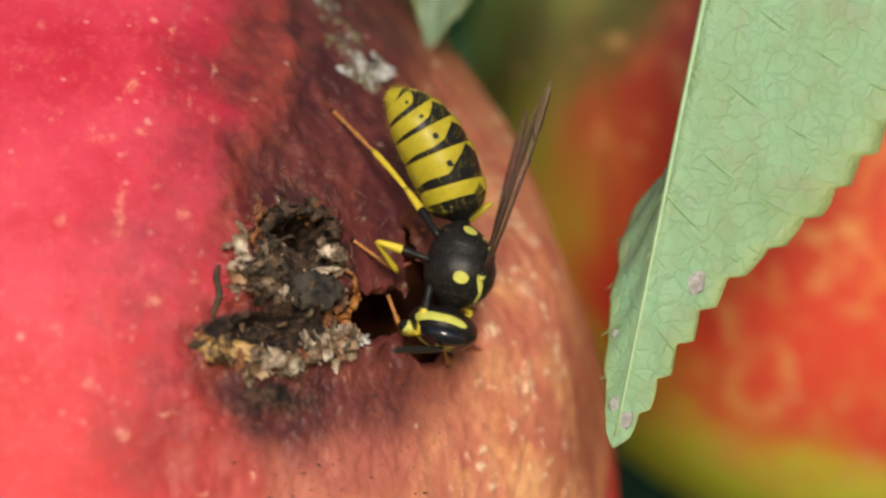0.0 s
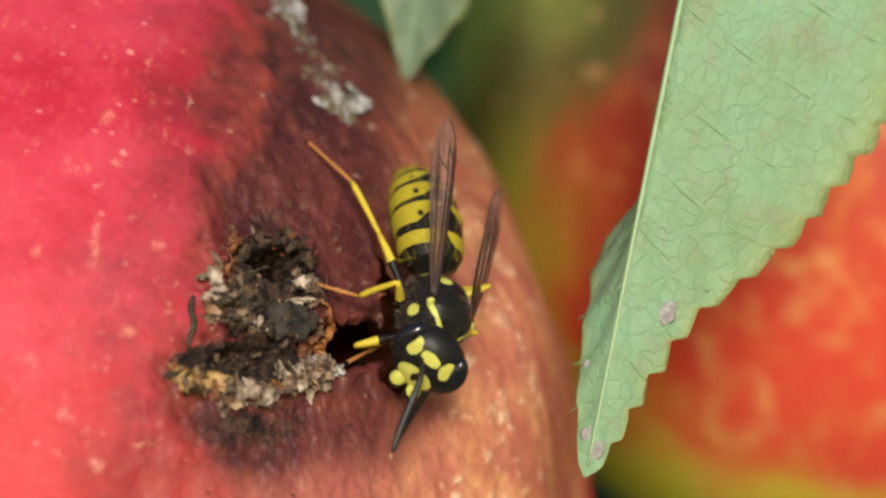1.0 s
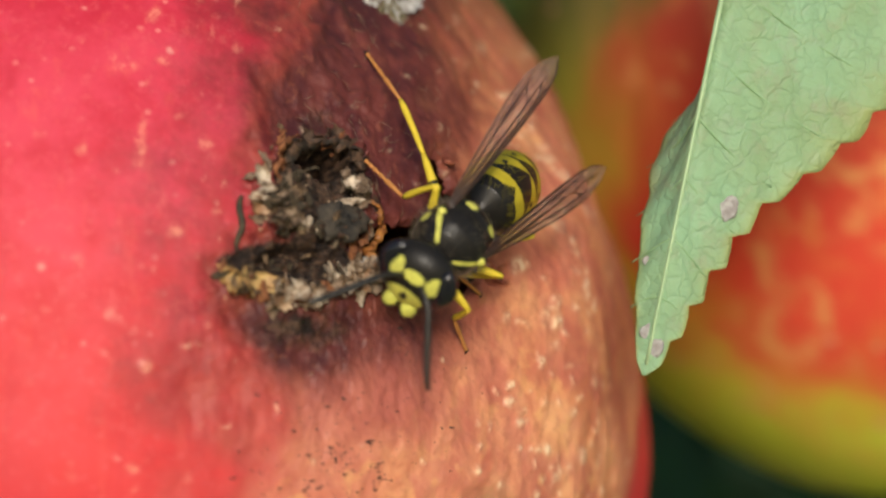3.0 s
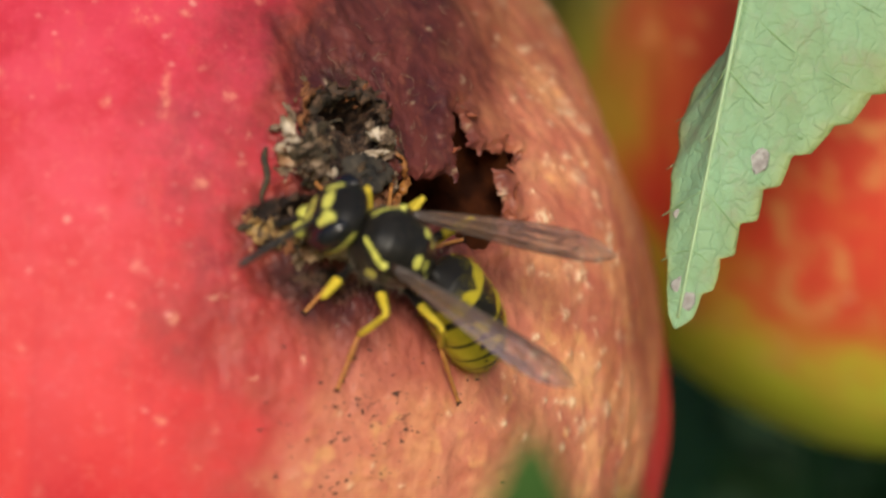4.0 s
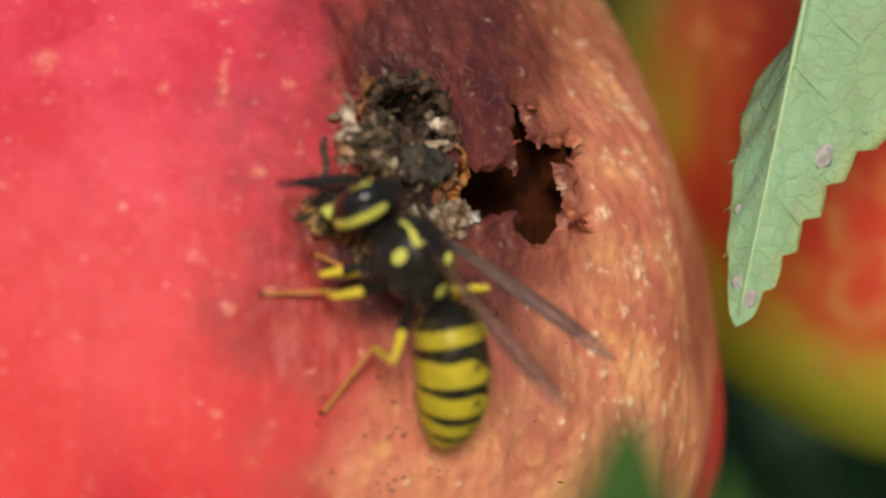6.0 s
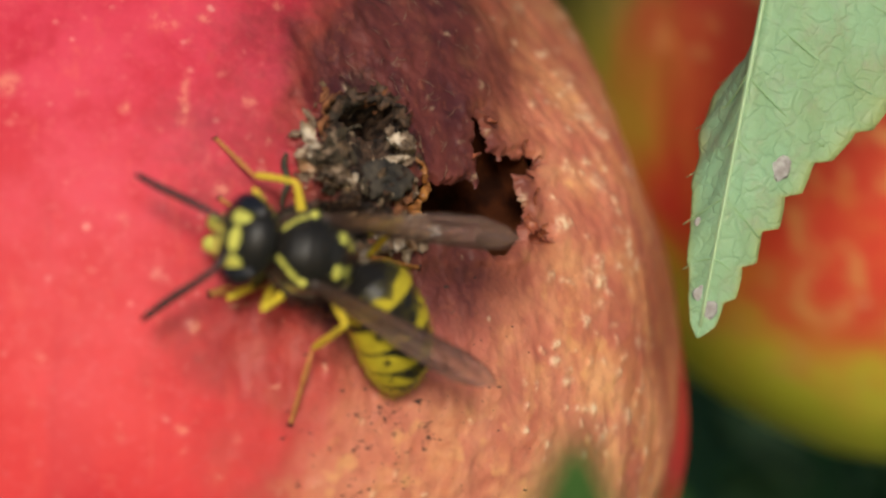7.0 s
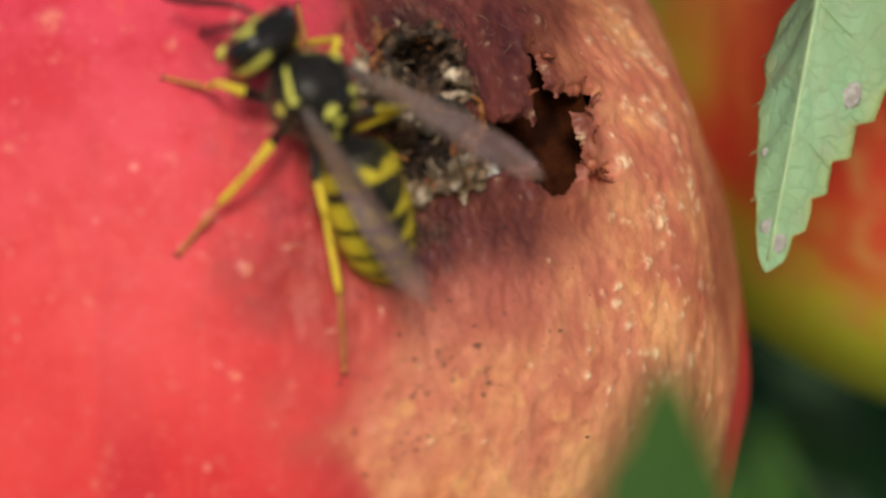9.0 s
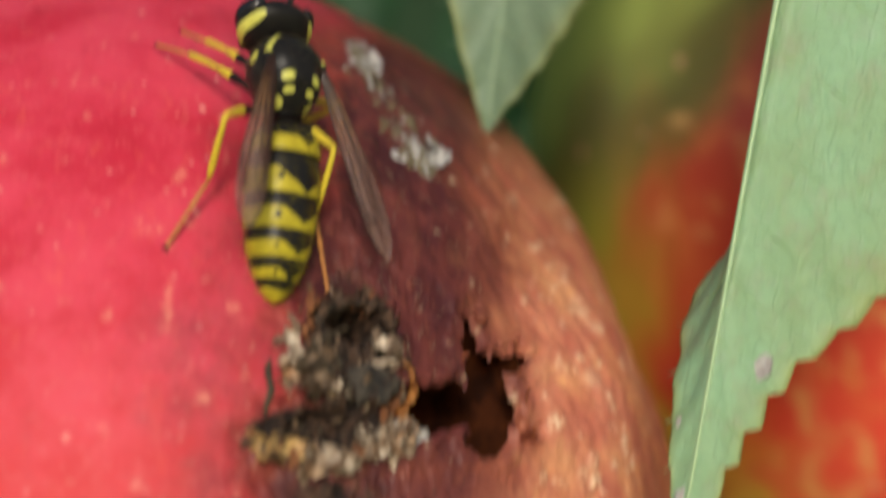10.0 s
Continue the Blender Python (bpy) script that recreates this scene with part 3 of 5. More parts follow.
    for k in range(80):
        x = rng.uniform(13.4, 21.4)
        spots.append((x, float(ridge_line(x)) + rng.gauss(0, 0.30), rng.choice((0, 3, 1, 0, 2) if x < 16.0 else (0, 1, 4, 4, 1, 3)), 0.38))
    for x, z, shade, big in spots:
        if 21.6 < x or ((x - 18.3) / 1.4) ** 2 + ((z - 14.9) / 0.8) ** 2 < 1:
            continue
        size = 0.06 + big * rng.random() ** 1.6
        q = on_apple(x, z, 0.15 * size)
        ob = new("crumb", kinds[5 * rng.randrange(6) + shade])
        ob.parent = apple
        ob.matrix_basis = Matrix.LocRotScale(Vector(q) * MM, Euler([rng.uniform(0, 6.28) for _ in range(3)]), (size * rng.uniform(0.9, 1.6), size * rng.uniform(0.6, 1.1), size))

    def strand(points, radii, material, label, rough, lift, seed):
        """A lumpy band along the skin."""
        t = np.linspace(0, 1, 44)
        k = np.linspace(0, 1, len(points))
        xs, zs, rs = np.interp(t, k, [a for a, _ in points]), np.interp(t, k, [b for _, b in points]), np.interp(t, np.linspace(0, 1, len(radii)), radii)
        sv, sf = tube(np.array([on_apple_fast(a, b, lift) for a, b in zip(xs, zs)]), rs, 14)
        part("crust", sv + rough * np.stack([fbm(sv, 1.5, 4, seed + i) for i in range(3)], 1), sf, material, apple, label)

    # the crusted arch over the tunnel, the curled shreds inside and the charred lump beside it
    arch = [(18.25 + 1.85 * math.cos(a), 14.75 + 1.25 * math.sin(a)) for a in np.linspace(-0.2, 3.5, 16)]
    strand(arch, [0.10, 0.30, 0.34, 0.26, 0.30, 0.22, 0.30, 0.28, 0.20, 0.10], CRUST, "dark crusted lip over the tunnel", 0.42, 0.10, 60)
    strand([(16.2, 13.6), (16.0, 14.6), (16.3, 15.6), (16.9, 16.4)], [0.06, 0.16, 0.18, 0.07], CRUMB_ORANGE, "orange-brown dried rim", 0.22, 0.12, 64)
    strand([(17.3, 14.9), (18.0, 15.3), (18.9, 15.2)], [0.05, 0.11, 0.05], CRUST, "curled shred inside the tunnel", 0.10, -0.7, 67)
    strand([(17.2, 14.4), (18.1, 14.75), (19.2, 14.5)], [0.05, 0.13, 0.05], CRUMB_DARK, "curled shred inside the tunnel", 0.12, -0.4, 70)
    strand([(19.3, 14.3), (20.1, 13.6), (20.7, 13.0)], [0.12, 0.36, 0.10], CRUMB_PALE, "pale crumbling chunk", 0.34, 0.15, 73)
    strand([(20.7, 13.0), (21.2, 12.2), (21.4, 11.3), (20.9, 10.6), (20.6, 10.1), (21.4, 9.3)], [0.08, 0.12, 0.20, 0.18, 0.22, 0.10], AMBER, "amber torn edge of dried skin", 0.24, 0.08, 76)
    strand([(13.4, 9.5), (14.3, 8.9), (15.2, 8.5), (16.2, 8.1)], [0.05, 0.20, 0.17, 0.08], TORN_GOLD, "golden curled edge of dried skin", 0.18, 0.10, 79)
    lv, lf = ellipsoid((0, 0, 0), (1.25, 1.05, 0.50), 36, 48)
    lv = lv * (1 + 0.55 * fbm(lv, 1.1, 6, 31.0))[:, None]
    q = on_apple(19.15, 11.75, -0.10)
    turn = np.array(Vector(q).to_track_quat("Z", "Y").to_matrix())
    part("crust", lv @ turn.T + q, lf, CHARCOAL, apple, "charcoal-black crusted lump")
    # fine frass: short chips and fibres
    fv, ff = [], []
    for i in range(200):
        if i < 90:
            cx, cz, sx, sz = heaps[rng.choice((0, 0, 0, 1, 1, 2, 3))][:4]
            x, z = rng.gauss(cx, 1.2 * sx), rng.gauss(cz, 1.2 * sz)
        else:
            x = rng.uniform(13.4, 21.4)
            z = float(ridge_line(x)) + rng.gauss(0, 0.40)
        if ((x - 18.3) / 1.5) ** 2 + ((z - 15.0) / 0.8) ** 2 < 1 or ((x - 19.2) / 1.1) ** 2 + ((z - 11.7) / 0.9) ** 2 < 1:
            continue
        q = on_apple_fast(x, z, 0.05)
        a = np.array([rng.gauss(0, 1), rng.gauss(0, 1), rng.gauss(0, 1)])
        a /= np.linalg.norm(a)
        b = np.cross(a, (rng.gauss(0, 1), rng.gauss(0, 1), rng.gauss(0, 1)))
        b /= np.linalg.norm(b)
        c = np.cross(a, b)
        l, w1, w2 = rng.uniform(0.10, 0.40), rng.uniform(0.03, 0.12), rng.uniform(0.02, 0.06)
        k = len(fv)
        fv += [q - a * l * 0.5, q + b * w1 - a * 0.1 * l, q - b * w1 + c * 0.3 * w2, q + c * w2, q - c * w2, q + a * l * 0.5]
        ff += [(k, k + 1, k + 3), (k, k + 3, k + 2), (k, k + 2, k + 4), (k, k + 4, k + 1), (k + 5, k + 3, k + 1), (k + 5, k + 2, k + 3), (k + 5, k + 4, k + 2), (k + 5, k + 1, k + 4)]
    part("frass", fv, ff, FRASS, apple, "crumbly tan and black frass", smooth=False)["kind"] = "stuff"

    def flake(q, lx, ly, curl, material, tilt):
        """A crumpled shred of dried skin at q."""
        turn = np.array((Vector(q).to_track_quat("Z", "Y") @ Euler((rng.gauss(0, tilt), rng.gauss(0, tilt), rng.uniform(0, 6.28))).to_quaternion()).to_matrix())
        seed, sv = rng.uniform(0, 90), []
        for side in (0.02, -0.02):
            for a in range(9):
                for b in range(7):
                    e, f = a / 4 - 1, b / 3 - 1
                    r = 1 + 0.55 * noise.noise((e * 1.6 + seed, f * 1.6, 3.0))
                    up = curl * 0.22 * (e * e + 0.5 * f * f) + 0.28 * ly * noise.noise((e * 2.2 + seed, f * 2.2, 9.0)) + side
                    sv.append(turn @ np.array([e * lx * r, f * ly * r * (1 - 0.35 * e * e), up]) + q)
        sf = [(a * 7 + b, a * 7 + b + 1, a * 7 + b + 8, a * 7 + b + 7) for a in range(8) for b in range(6)]
        rim = [b for b in range(7)] + [a * 7 + 6 for a in range(1, 9)] + [56 + b for b in range(5, -1, -1)] + [a * 7 for a in range(7, 0, -1)]
        walls = [(rim[k], rim[(k + 1) % len(rim)], rim[(k + 1) % len(rim)] + 63, rim[k] + 63) for k in range(len(rim))]
        part("skin_shred", sv, sf + [tuple(c + 63 for c in reversed(q4)) for q4 in sf] + walls, material, apple)

    # papery shreds: pale and crumpled along the ridge, greyer beside the tunnel, torn skin round the opening
    for i in range(46):
        x = rng.uniform(16.0, 21.3) if i < 34 else rng.uniform(13.6, 16.2)
        z = float(ridge_line(x)) + rng.gauss(0.05, 0.26)
        flake(np.array(on_apple_fast(x, z, 0.20)), rng.uniform(0.32, 0.80), rng.uniform(0.22, 0.52), rng.uniform(0.5, 2.0), rng.choice((CRUMB_WHITE, CRUMB_WHITE, SHRED, CRUMB_PALE) if i < 34 else (TORN_GOLD, SHRED, CRUMB)), 0.7)
    for cx, cz, sx, sz, count, shades in ((16.6, 12.4, 0.8, 0.7, 20, (CRUMB_PALE, CRUMB_PALE, CRUMB, CRUMB_DARK)), (15.1, 13.2, 0.25, 0.8, 8, (CRUMB_WHITE, SHRED, CRUMB_PALE)),
                                          (20.2, 13.4, 0.35, 0.3, 7, (CRUMB_PALE, CRUMB_WHITE)), (20.0, 8.4, 0.45, 0.3, 6, (CRUMB_WHITE, CRUMB_PALE)), (21.2, 9.3, 0.25, 0.12, 4, (CHALK, CRUMB_WHITE)),
                                          (18.3, 16.3, 0.9, 0.25, 5, (CRUST, CRUMB_ORANGE))):
        for k in range(count):
            flake(np.array(on_apple_fast(rng.gauss(cx, sx), rng.gauss(cz, sz), 0.14)), rng.uniform(0.25, 0.62), rng.uniform(0.18, 0.45), rng.uniform(0.4, 1.8), rng.choice(shades), 0.8)
    for x, z in ((27.5, 12.4), (27.6, 11.2), (27.4, 9.6), (24.3, 13.3), (27.2, 14.3), (25.3, 15.3), (28.3, 8.8), (28.0, 9.2), (27.9, 13.2)):
        flake(np.array(to_apple((x, -math.sqrt(1600 - x * x - z * z), z), 0.2)), rng.uniform(0.25, 0.5), rng.uniform(0.15, 0.3), rng.uniform(0.5, 1.4), TORN, 0.5)
    # loose pale fibres on the sunken skin
    pieces = []
    for i in range(70):
        x, z, a = rng.gauss(20.5, 2.6), rng.uniform(12.5, 24), rng.uniform(0, 6.28)
        length, bow = rng.uniform(0.3, 1.3), rng.gauss(0, 0.35)
        path = []
        for k in range(6):
            u = k / 5 - 0.5
            path.append(to_apple((x + length * u * math.cos(a) - bow * u * u * math.sin(a), -math.sqrt(max(1600 - x * x - z * z, 1.0)), z + length * u * math.sin(a) + bow * u * u * math.cos(a)), 0.05 + 0.08 * math.sin(3.1 * (u + 0.5))))
        pieces.append(tube(np.array(path), [0.006, 0.014, 0.018, 0.018, 0.014, 0.006], 5))
    part("fibre", *join(*pieces), CRUMB_PALE, apple, "loose pale fibres")["kind"] = "stuff"
    # the chalky scab higher up
    flakes = []
    for k in range(6):
        v, f = ellipsoid((0, 0, 0), (1, 0.35, 0.6), 6, 8)
        me = bpy.data.meshes.new("scab_flake")
        me.from_pydata((v * (1 + 0.4 * fbm(v, 1.4, 2, 50 + k))[:, None] * MM).tolist(), [], f)
        me.materials.append((CHALK, CHALK, CHALK, CRUMB_DARK, CRUMB_OLIVE, CRUMB_OLIVE)[k])
        me.update()
        flakes.append(me)
    for i in range(150):
        t = rng.random() if i < 60 else rng.choice((rng.uniform(0.82, 1.0), rng.uniform(0.82, 1.0), rng.uniform(0.0, 0.25)))
        wide = 0.16 + 0.62 * math.sin(math.pi * t)
        q = on_apple(17.4 + 4.9 * t + rng.gauss(0, wide), 32.6 - 8.4 * t + rng.gauss(0, 0.5 * wide), 0.05)
        ob = new("scab_flake", flakes[rng.choice((0, 1, 4, 5)) if t > 0.78 or t < 0.2 else rng.choice((3, 4, 5, 4, 5, 0))])
        ob.parent = apple
        size = rng.uniform(0.10, 0.45)
        turn = Vector(q).to_track_quat("-Y", "Z") @ Euler((rng.gauss(0, 0.3), rng.uniform(0, 6.28), rng.gauss(0, 0.3))).to_quaternion()
        ob.matrix_basis = Matrix.LocRotScale(Vector(q) * MM, turn, (size, size, size))
    for k in range(16):
        t = rng.uniform(0.84, 1.02) if k < 11 else rng.uniform(0.0, 0.2)
        q = on_apple_fast(17.4 + 4.9 * t + rng.gauss(0, 0.3), 32.6 - 8.4 * t + rng.gauss(0, 0.25), 0.10)
        flake(np.array(q), rng.uniform(0.35, 0.75), rng.uniform(0.18, 0.36), rng.uniform(0.3, 1.0), CHALK, 0.35)
    # a dry dark stub beside the tunnel
    q = np.array([on_apple(14.3 - 0.10 * math.sin(1.1 * k), 13.0 - 0.34 * k, 0.12) for k in range(9)])
    part("stub", *tube(q, [0.10, 0.17, 0.2, 0.18, 0.2, 0.17, 0.15, 0.12, 0.06], 7), CRUMB_DARK, apple, "dry dark stub of plant matter")
    # fine black droppings
    pieces = []
    nests = [(rng.gauss(18.6, 2.2), rng.gauss(-1.2, 1.5)) for k in range(26)]
    for i in range(300):
        if i < 170:
            cx, cz = rng.choice(nests)
            x, z = rng.gauss(cx, 0.28), rng.gauss(cz, 0.16)
        elif i < 220:
            x, z = rng.gauss(18.5, 2.8), rng.gauss(-0.8, 2.0)
        else:
            x, z = rng.gauss(21.5, 4.0), rng.gauss(2.5, 3.0)
        if x < 14 or x > 31:
            continue
        r = rng.choice((0.02, 0.03, 0.03, 0.04, 0.05, 0.075))
        q = on_apple(x, z, 0.01)
        v, f = ellipsoid((0, 0, 0), (r * rng.uniform(0.8, 3.2), r * 0.6, r * rng.uniform(0.4, 1.0)), 5, 6)
        pieces.append((v + q, f))
    part("dropping", *join(*pieces), SPECK, apple, "fine black specks")["kind"] = "stuff"
    return apple


build_apple()


def build_ripe_apple():
    apple = tagged(new("apple"), "red and yellow-green ripe apple behind the rotten one", "apple")
    apple.location = Vector((69.6, 39.0, 26.7)) * MM
    rr, n, m = 40.0, 130, 260
    v = []
    for i in range(n):
        a = 0.01 + (math.pi - 0.02) * i / (n - 1)
        c, s = math.cos(a), math.sin(a)
        r = rr - 6 * max(0.0, (c - 0.93) / 0.07) ** 1.5 - 3.5 * max(0.0, (-c - 0.95) / 0.05) ** 1.5
        for j in range(m):
            b = 2 * math.pi * j / m
            k = 1 + 0.006 * math.cos(5 * b) * s
            v.append((r * s * k * math.cos(b), r * s * k * math.sin(b), r * c))
    v = np.array(v)
    d = v / np.linalg.norm(v, axis=1)[:, None]
    g = d @ (np.array([0.0, -0.94, 0.16]) / np.linalg.norm([0.0, -0.94, 0.16]))
    red = smooth01(g + 0.20 * fbm(v, 0.10, 3, 4.0), 0.06, 0.82)
    # red gives way to a dark olive band that paints the shade there
    shade_flank = d[:, 2] - d[:, 0] + 0.10 * fbm(v, 0.12, 2, 8.0)
    red = red * (1 - 0.9 * smooth01(shade_flank, 0.66, 0.98))
    green = smooth01(shade_flank, 0.95, 1.16)
    v = v * (1 + 0.045 * smooth01(d[:, 2] - d[:, 0], 0.85, 1.3))[:, None]
    x, z = v[:, 0] + 69.6 + 0.5 * fbm(v, 0.5, 2, 1.0), v[:, 2] + 26.7 + 0.5 * fbm(v, 0.5, 2, 7.0)
    ring = ell(x, z, 51.3, 4.6, 1.9, 2.8)
    pale = (1 - smooth01(np.abs(ring - 1), 0.10, 0.35))
    for x0, z0, x1, z1 in ((53.5, 11.5, 57.0, 15.0), (48.0, 10.5, 49.2, 7.2), (56.5, 15.3, 53.8, 15.6), (44.0, 29.0, 46.0, 25.0)):
        t = np.clip(((x - x0) * (x1 - x0) + (z - z0) * (z1 - z0)) / ((x1 - x0) ** 2 + (z1 - z0) ** 2), 0, 1)
        pale = np.maximum(pale, 1 - smooth01(np.hypot(x - x0 - (x1 - x0) * t, z - z0 - (z1 - z0) * t), 0.2, 0.7))
    rng = random.Random(17)
    for k in range(90):
        x0, z0, turn, long = rng.uniform(38, 66), rng.uniform(-6, 48), rng.gauss(1.5, 0.7), rng.uniform(0.4, 2.4)
        x1, z1 = x0 + long * math.cos(turn), z0 + long * math.sin(turn)
        near = (np.abs(x - x0) < 4) & (np.abs(z - z0) < 4)
        t = np.clip(((x[near] - x0) * (x1 - x0) + (z[near] - z0) * (z1 - z0)) / long ** 2, 0, 1)
        streak = 1 - smooth01(np.hypot(x[near] - x0 - (x1 - x0) * t, z[near] - z0 - (z1 - z0) * t), 0.1, rng.uniform(0.35, 0.7))
        pale[near] = np.maximum(pale[near], rng.uniform(0.35, 0.9) * streak)
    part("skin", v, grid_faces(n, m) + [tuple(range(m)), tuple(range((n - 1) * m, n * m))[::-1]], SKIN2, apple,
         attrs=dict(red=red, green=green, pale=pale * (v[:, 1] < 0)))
    return apple


build_ripe_apple()


# ---- leaves ----
def build_leaf(tip, along, facing, outline, fold, teeth, blade_mat, vein_mat, label, bend=0.0, spots=False):
    """A leaf from its tip: along points from the tip to the stalk, facing is the way its face looks."""
    z = Vector(along).normalized()
    y = -(Vector(facing) - z * Vector(facing).dot(z)).normalized()
    x = y.cross(z)
    leaf = tagged(new("leaf"), label, "leaf")
    leaf.matrix_basis = Matrix.Translation(Vector(tip) * MM) @ Matrix((x, y, z)).transposed().to_4x4()
    ss, ws = zip(*outline)
    length, pitch, deep = ss[-1], teeth[0], teeth[1]
    fs, fa = zip(*fold)

    def width(s, side):
        w = np.interp(s, ss, ws) * (0.72 if side < 0 else 1.0)
        f = ((s + (0.6 if side < 0 else 0.0)) / pitch) % 1.0
        saw = (f / 0.16 if f < 0.16 else 1 - (f - 0.16) / 0.84) ** 0.8
        return w + deep * (saw - 0.5) * min(1.0, w / 2.0) * (0.14 if side < 0 else 1.0)

    def place(s, v, side, lift=0.0):
        a = radians(np.interp(s, fs, fa)) if side < 0 else radians(6)
        px, py = side * v * math.cos(a), v * math.sin(a)
        nx, ny = side * math.sin(a), -math.cos(a)
        return (px + nx * lift, py + ny * lift + bend * s * s / length, s)

    rows, cols = int(length / 0.14), 13
    v, f, rim = [], [], []
    for i in range(rows):
        s = length * i / (rows - 1)
        for side in (-1, 1):
            w = max(width(s, side), 0.02)
            seq = range(cols, 0, -1) if side < 0 else range(0, cols + 1)
            for j in seq:
                q = w * j / cols
                v.append(place(s, q, side, 0.10 * math.sin(q * 2.2 + s * 1.1) * min(1.0, q)))
                rim.append((j / cols) ** 9)
    m = 2 * cols + 1
    for i in range(rows - 1):
        for j in range(m - 1):
            f.append((i * m + j, i * m + j + 1, (i + 1) * m + j + 1, (i + 1) * m + j))
    blade = part("blade", v, f, blade_mat, leaf, attrs=dict(rim=rim))
    mod = blade.modifiers.new("thickness", "SOLIDIFY")
    mod.thickness, mod.offset = 0.00016, 0.0
    mid = [place(s, 0.0, 1, 0.10) for s in np.linspace(0.6, length, 40)]
    part("midrib", *tube(mid, np.linspace(0.16, 0.40, 40), 8, 0.6), vein_mat, leaf)
    side_mat = VEIN_SIDE if spots else vein_mat
    s0, k = 4.2, 0
    while s0 < length * 0.85:
        for side in (1, -1):
            path = []
            for u in np.linspace(0, 1, 14):
                q = u * np.interp(s0, ss, ws) * 0.86
                s = s0 - 0.62 * q + 0.02 * q * q + 0.25 * math.sin(3 * u + k)
                if s > 0.8 and q < np.interp(s, ss, ws) * 0.95:
                    path.append(place(s, q, side, 0.075))
            if len(path) > 3:
                part("vein", *tube(path, np.linspace(0.060, 0.026, len(path)), 6), side_mat, leaf)
        s0 += 2.6 + 0.09 * s0
        k += 1
    if spots:
        rng = random.Random(8)
        for cs, cv, side, r in ((9.6, 2.7, 1, 0.55), (1.6, 0.35, 1, 0.42), (2.3, 0.3, -1, 0.34), (6.0, 1.3, -1, 0.22)):
            c = np.array(place(cs, cv, side, 0.13))
            q, g = ellipsoid((0, 0, 0), (r, 0.04, r * 1.2), 8, 12)
            part("blight_spot", q * (1 + 0.3 * fbm(q, 2.5, 2, cs))[:, None] + c, g, LEAF_SPOT, leaf, "dry greyish blight spot")
    return leaf


LEAF_SPOT = plain("leaf_spot", (0.26, 0.23, 0.22), (0.42, 0.40, 0.38), 2600, 0.8)
build_leaf((35.3, -31.0, 3.4), (0.20, 0.03, 1.0), (0.10, -1.0, 0.10),
           ((0, 0.08), (0.7, 0.7), (2.0, 1.25), (5, 2.25), (8, 3.5), (10, 4.6), (12, 6.5), (15.3, 9.3), (22, 13), (30, 15.5), (40, 15), (52, 9), (60, 0.6)),
           ((0, 28), (5, 46), (8.7, 64), (12, 80), (15, 96), (18, 124), (60, 132)), (2.05, 0.75), LEAF_PALE, VEIN,
           "pale green serrated apple leaf hanging tip down, with grey spots", spots=True)
build_leaf((25.1, -10.5, 27.3), (0.14, 0.10, 1.0), (0.45, -1.0, 0.15),
           ((0, 0.1), (2, 1.3), (5, 3.2), (8, 4.8), (14, 7.5), (25, 9), (40, 5), (46, 0.5)), ((0, 5), (46, 20)), (2.4, 0.25), LEAF_GREY, VEIN_GREY,
           "grey-green leaf tip tucked behind the apple's shoulder")
build_leaf((26.2, -73.0, 3.5), (0.05, -0.10, -1.0), (0.1, -1.0, 0.4),
           ((0, 0.15), (1, 0.85), (2.6, 1.75), (6, 3.4), (15, 6.5), (30, 5), (40, 0.5)), ((0, 8), (40, 20)), (2.2, 0.4), LEAF_FRESH, LEAF_FRESH,
           "dark green leaf close to the camera, out of focus")
build_leaf((28.9, -72.0, 1.7), (0.22, 0.05, -1.0), (0.1, -1.0, 0.4),
           ((0, 0.15), (1, 0.5), (2.6, 1.1), (6, 2.2), (15, 5), (30, 4), (36, 0.5)), ((0, 8), (36, 20)), (2.2, 0.3), LEAF_FRESH, LEAF_FRESH,
           "dark green leaf close to the camera, out of focus")

# dark leaves of the tree behind the fruit
rng = random.Random(12)
pieces = []
for i in range(420):
    c = Vector((rng.uniform(-170, 260), rng.uniform(95, 330), rng.uniform(-190, 200)))
    size = rng.uniform(16, 34)
    turn = Euler((rng.gauss(0.3, 0.6), rng.gauss(0, 0.5), rng.uniform(0, 6.28))).to_matrix()
    row, n = [], 9
    for k in range(n):
        u = k / (n - 1)
        w = 0.52 * math.sin(math.pi * min(1.0, u * 0.96 + 0.02)) ** 0.8 * (1 - 0.25 * u)
        for e in (-1.0, -0.5, 0.0, 0.5, 1.0):
            row.append(c + turn @ Vector((e * w * size, abs(e) * 0.16 * size - 0.25 * size * u * u, (u - 0.5) * 2 * size)))
    pieces.append((np.array([tuple(q) for q in row]), grid_faces(n, 5, False)))
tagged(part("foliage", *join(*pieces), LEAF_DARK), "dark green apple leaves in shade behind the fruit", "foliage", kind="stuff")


# ---- the wasp: x to its right, y ahead, z up, in millimetres ----
SEG = (1.9, 1.9, 1.5, 1.2, 1.05, 0.95)
FEMUR, TIBIA, TARSUS = dict(f=2.7, m=3.0, h=3.7), dict(f=2.4, m=2.8, h=3.6), dict(f=2.5, m=3.1, h=4.2)
COXA = dict(f=(0.85, 1.3, -1.2), m=(1.0, 0.1, -1.5), h=(0.9, -1.2, -1.4))
WING_ROOT, PETIOLE = (1.55, 0.0, 1.35), (0.0, -2.36, -0.35)
HEAD_AT = (0.0, 2.22, 0.25)
SHORT = 0.86


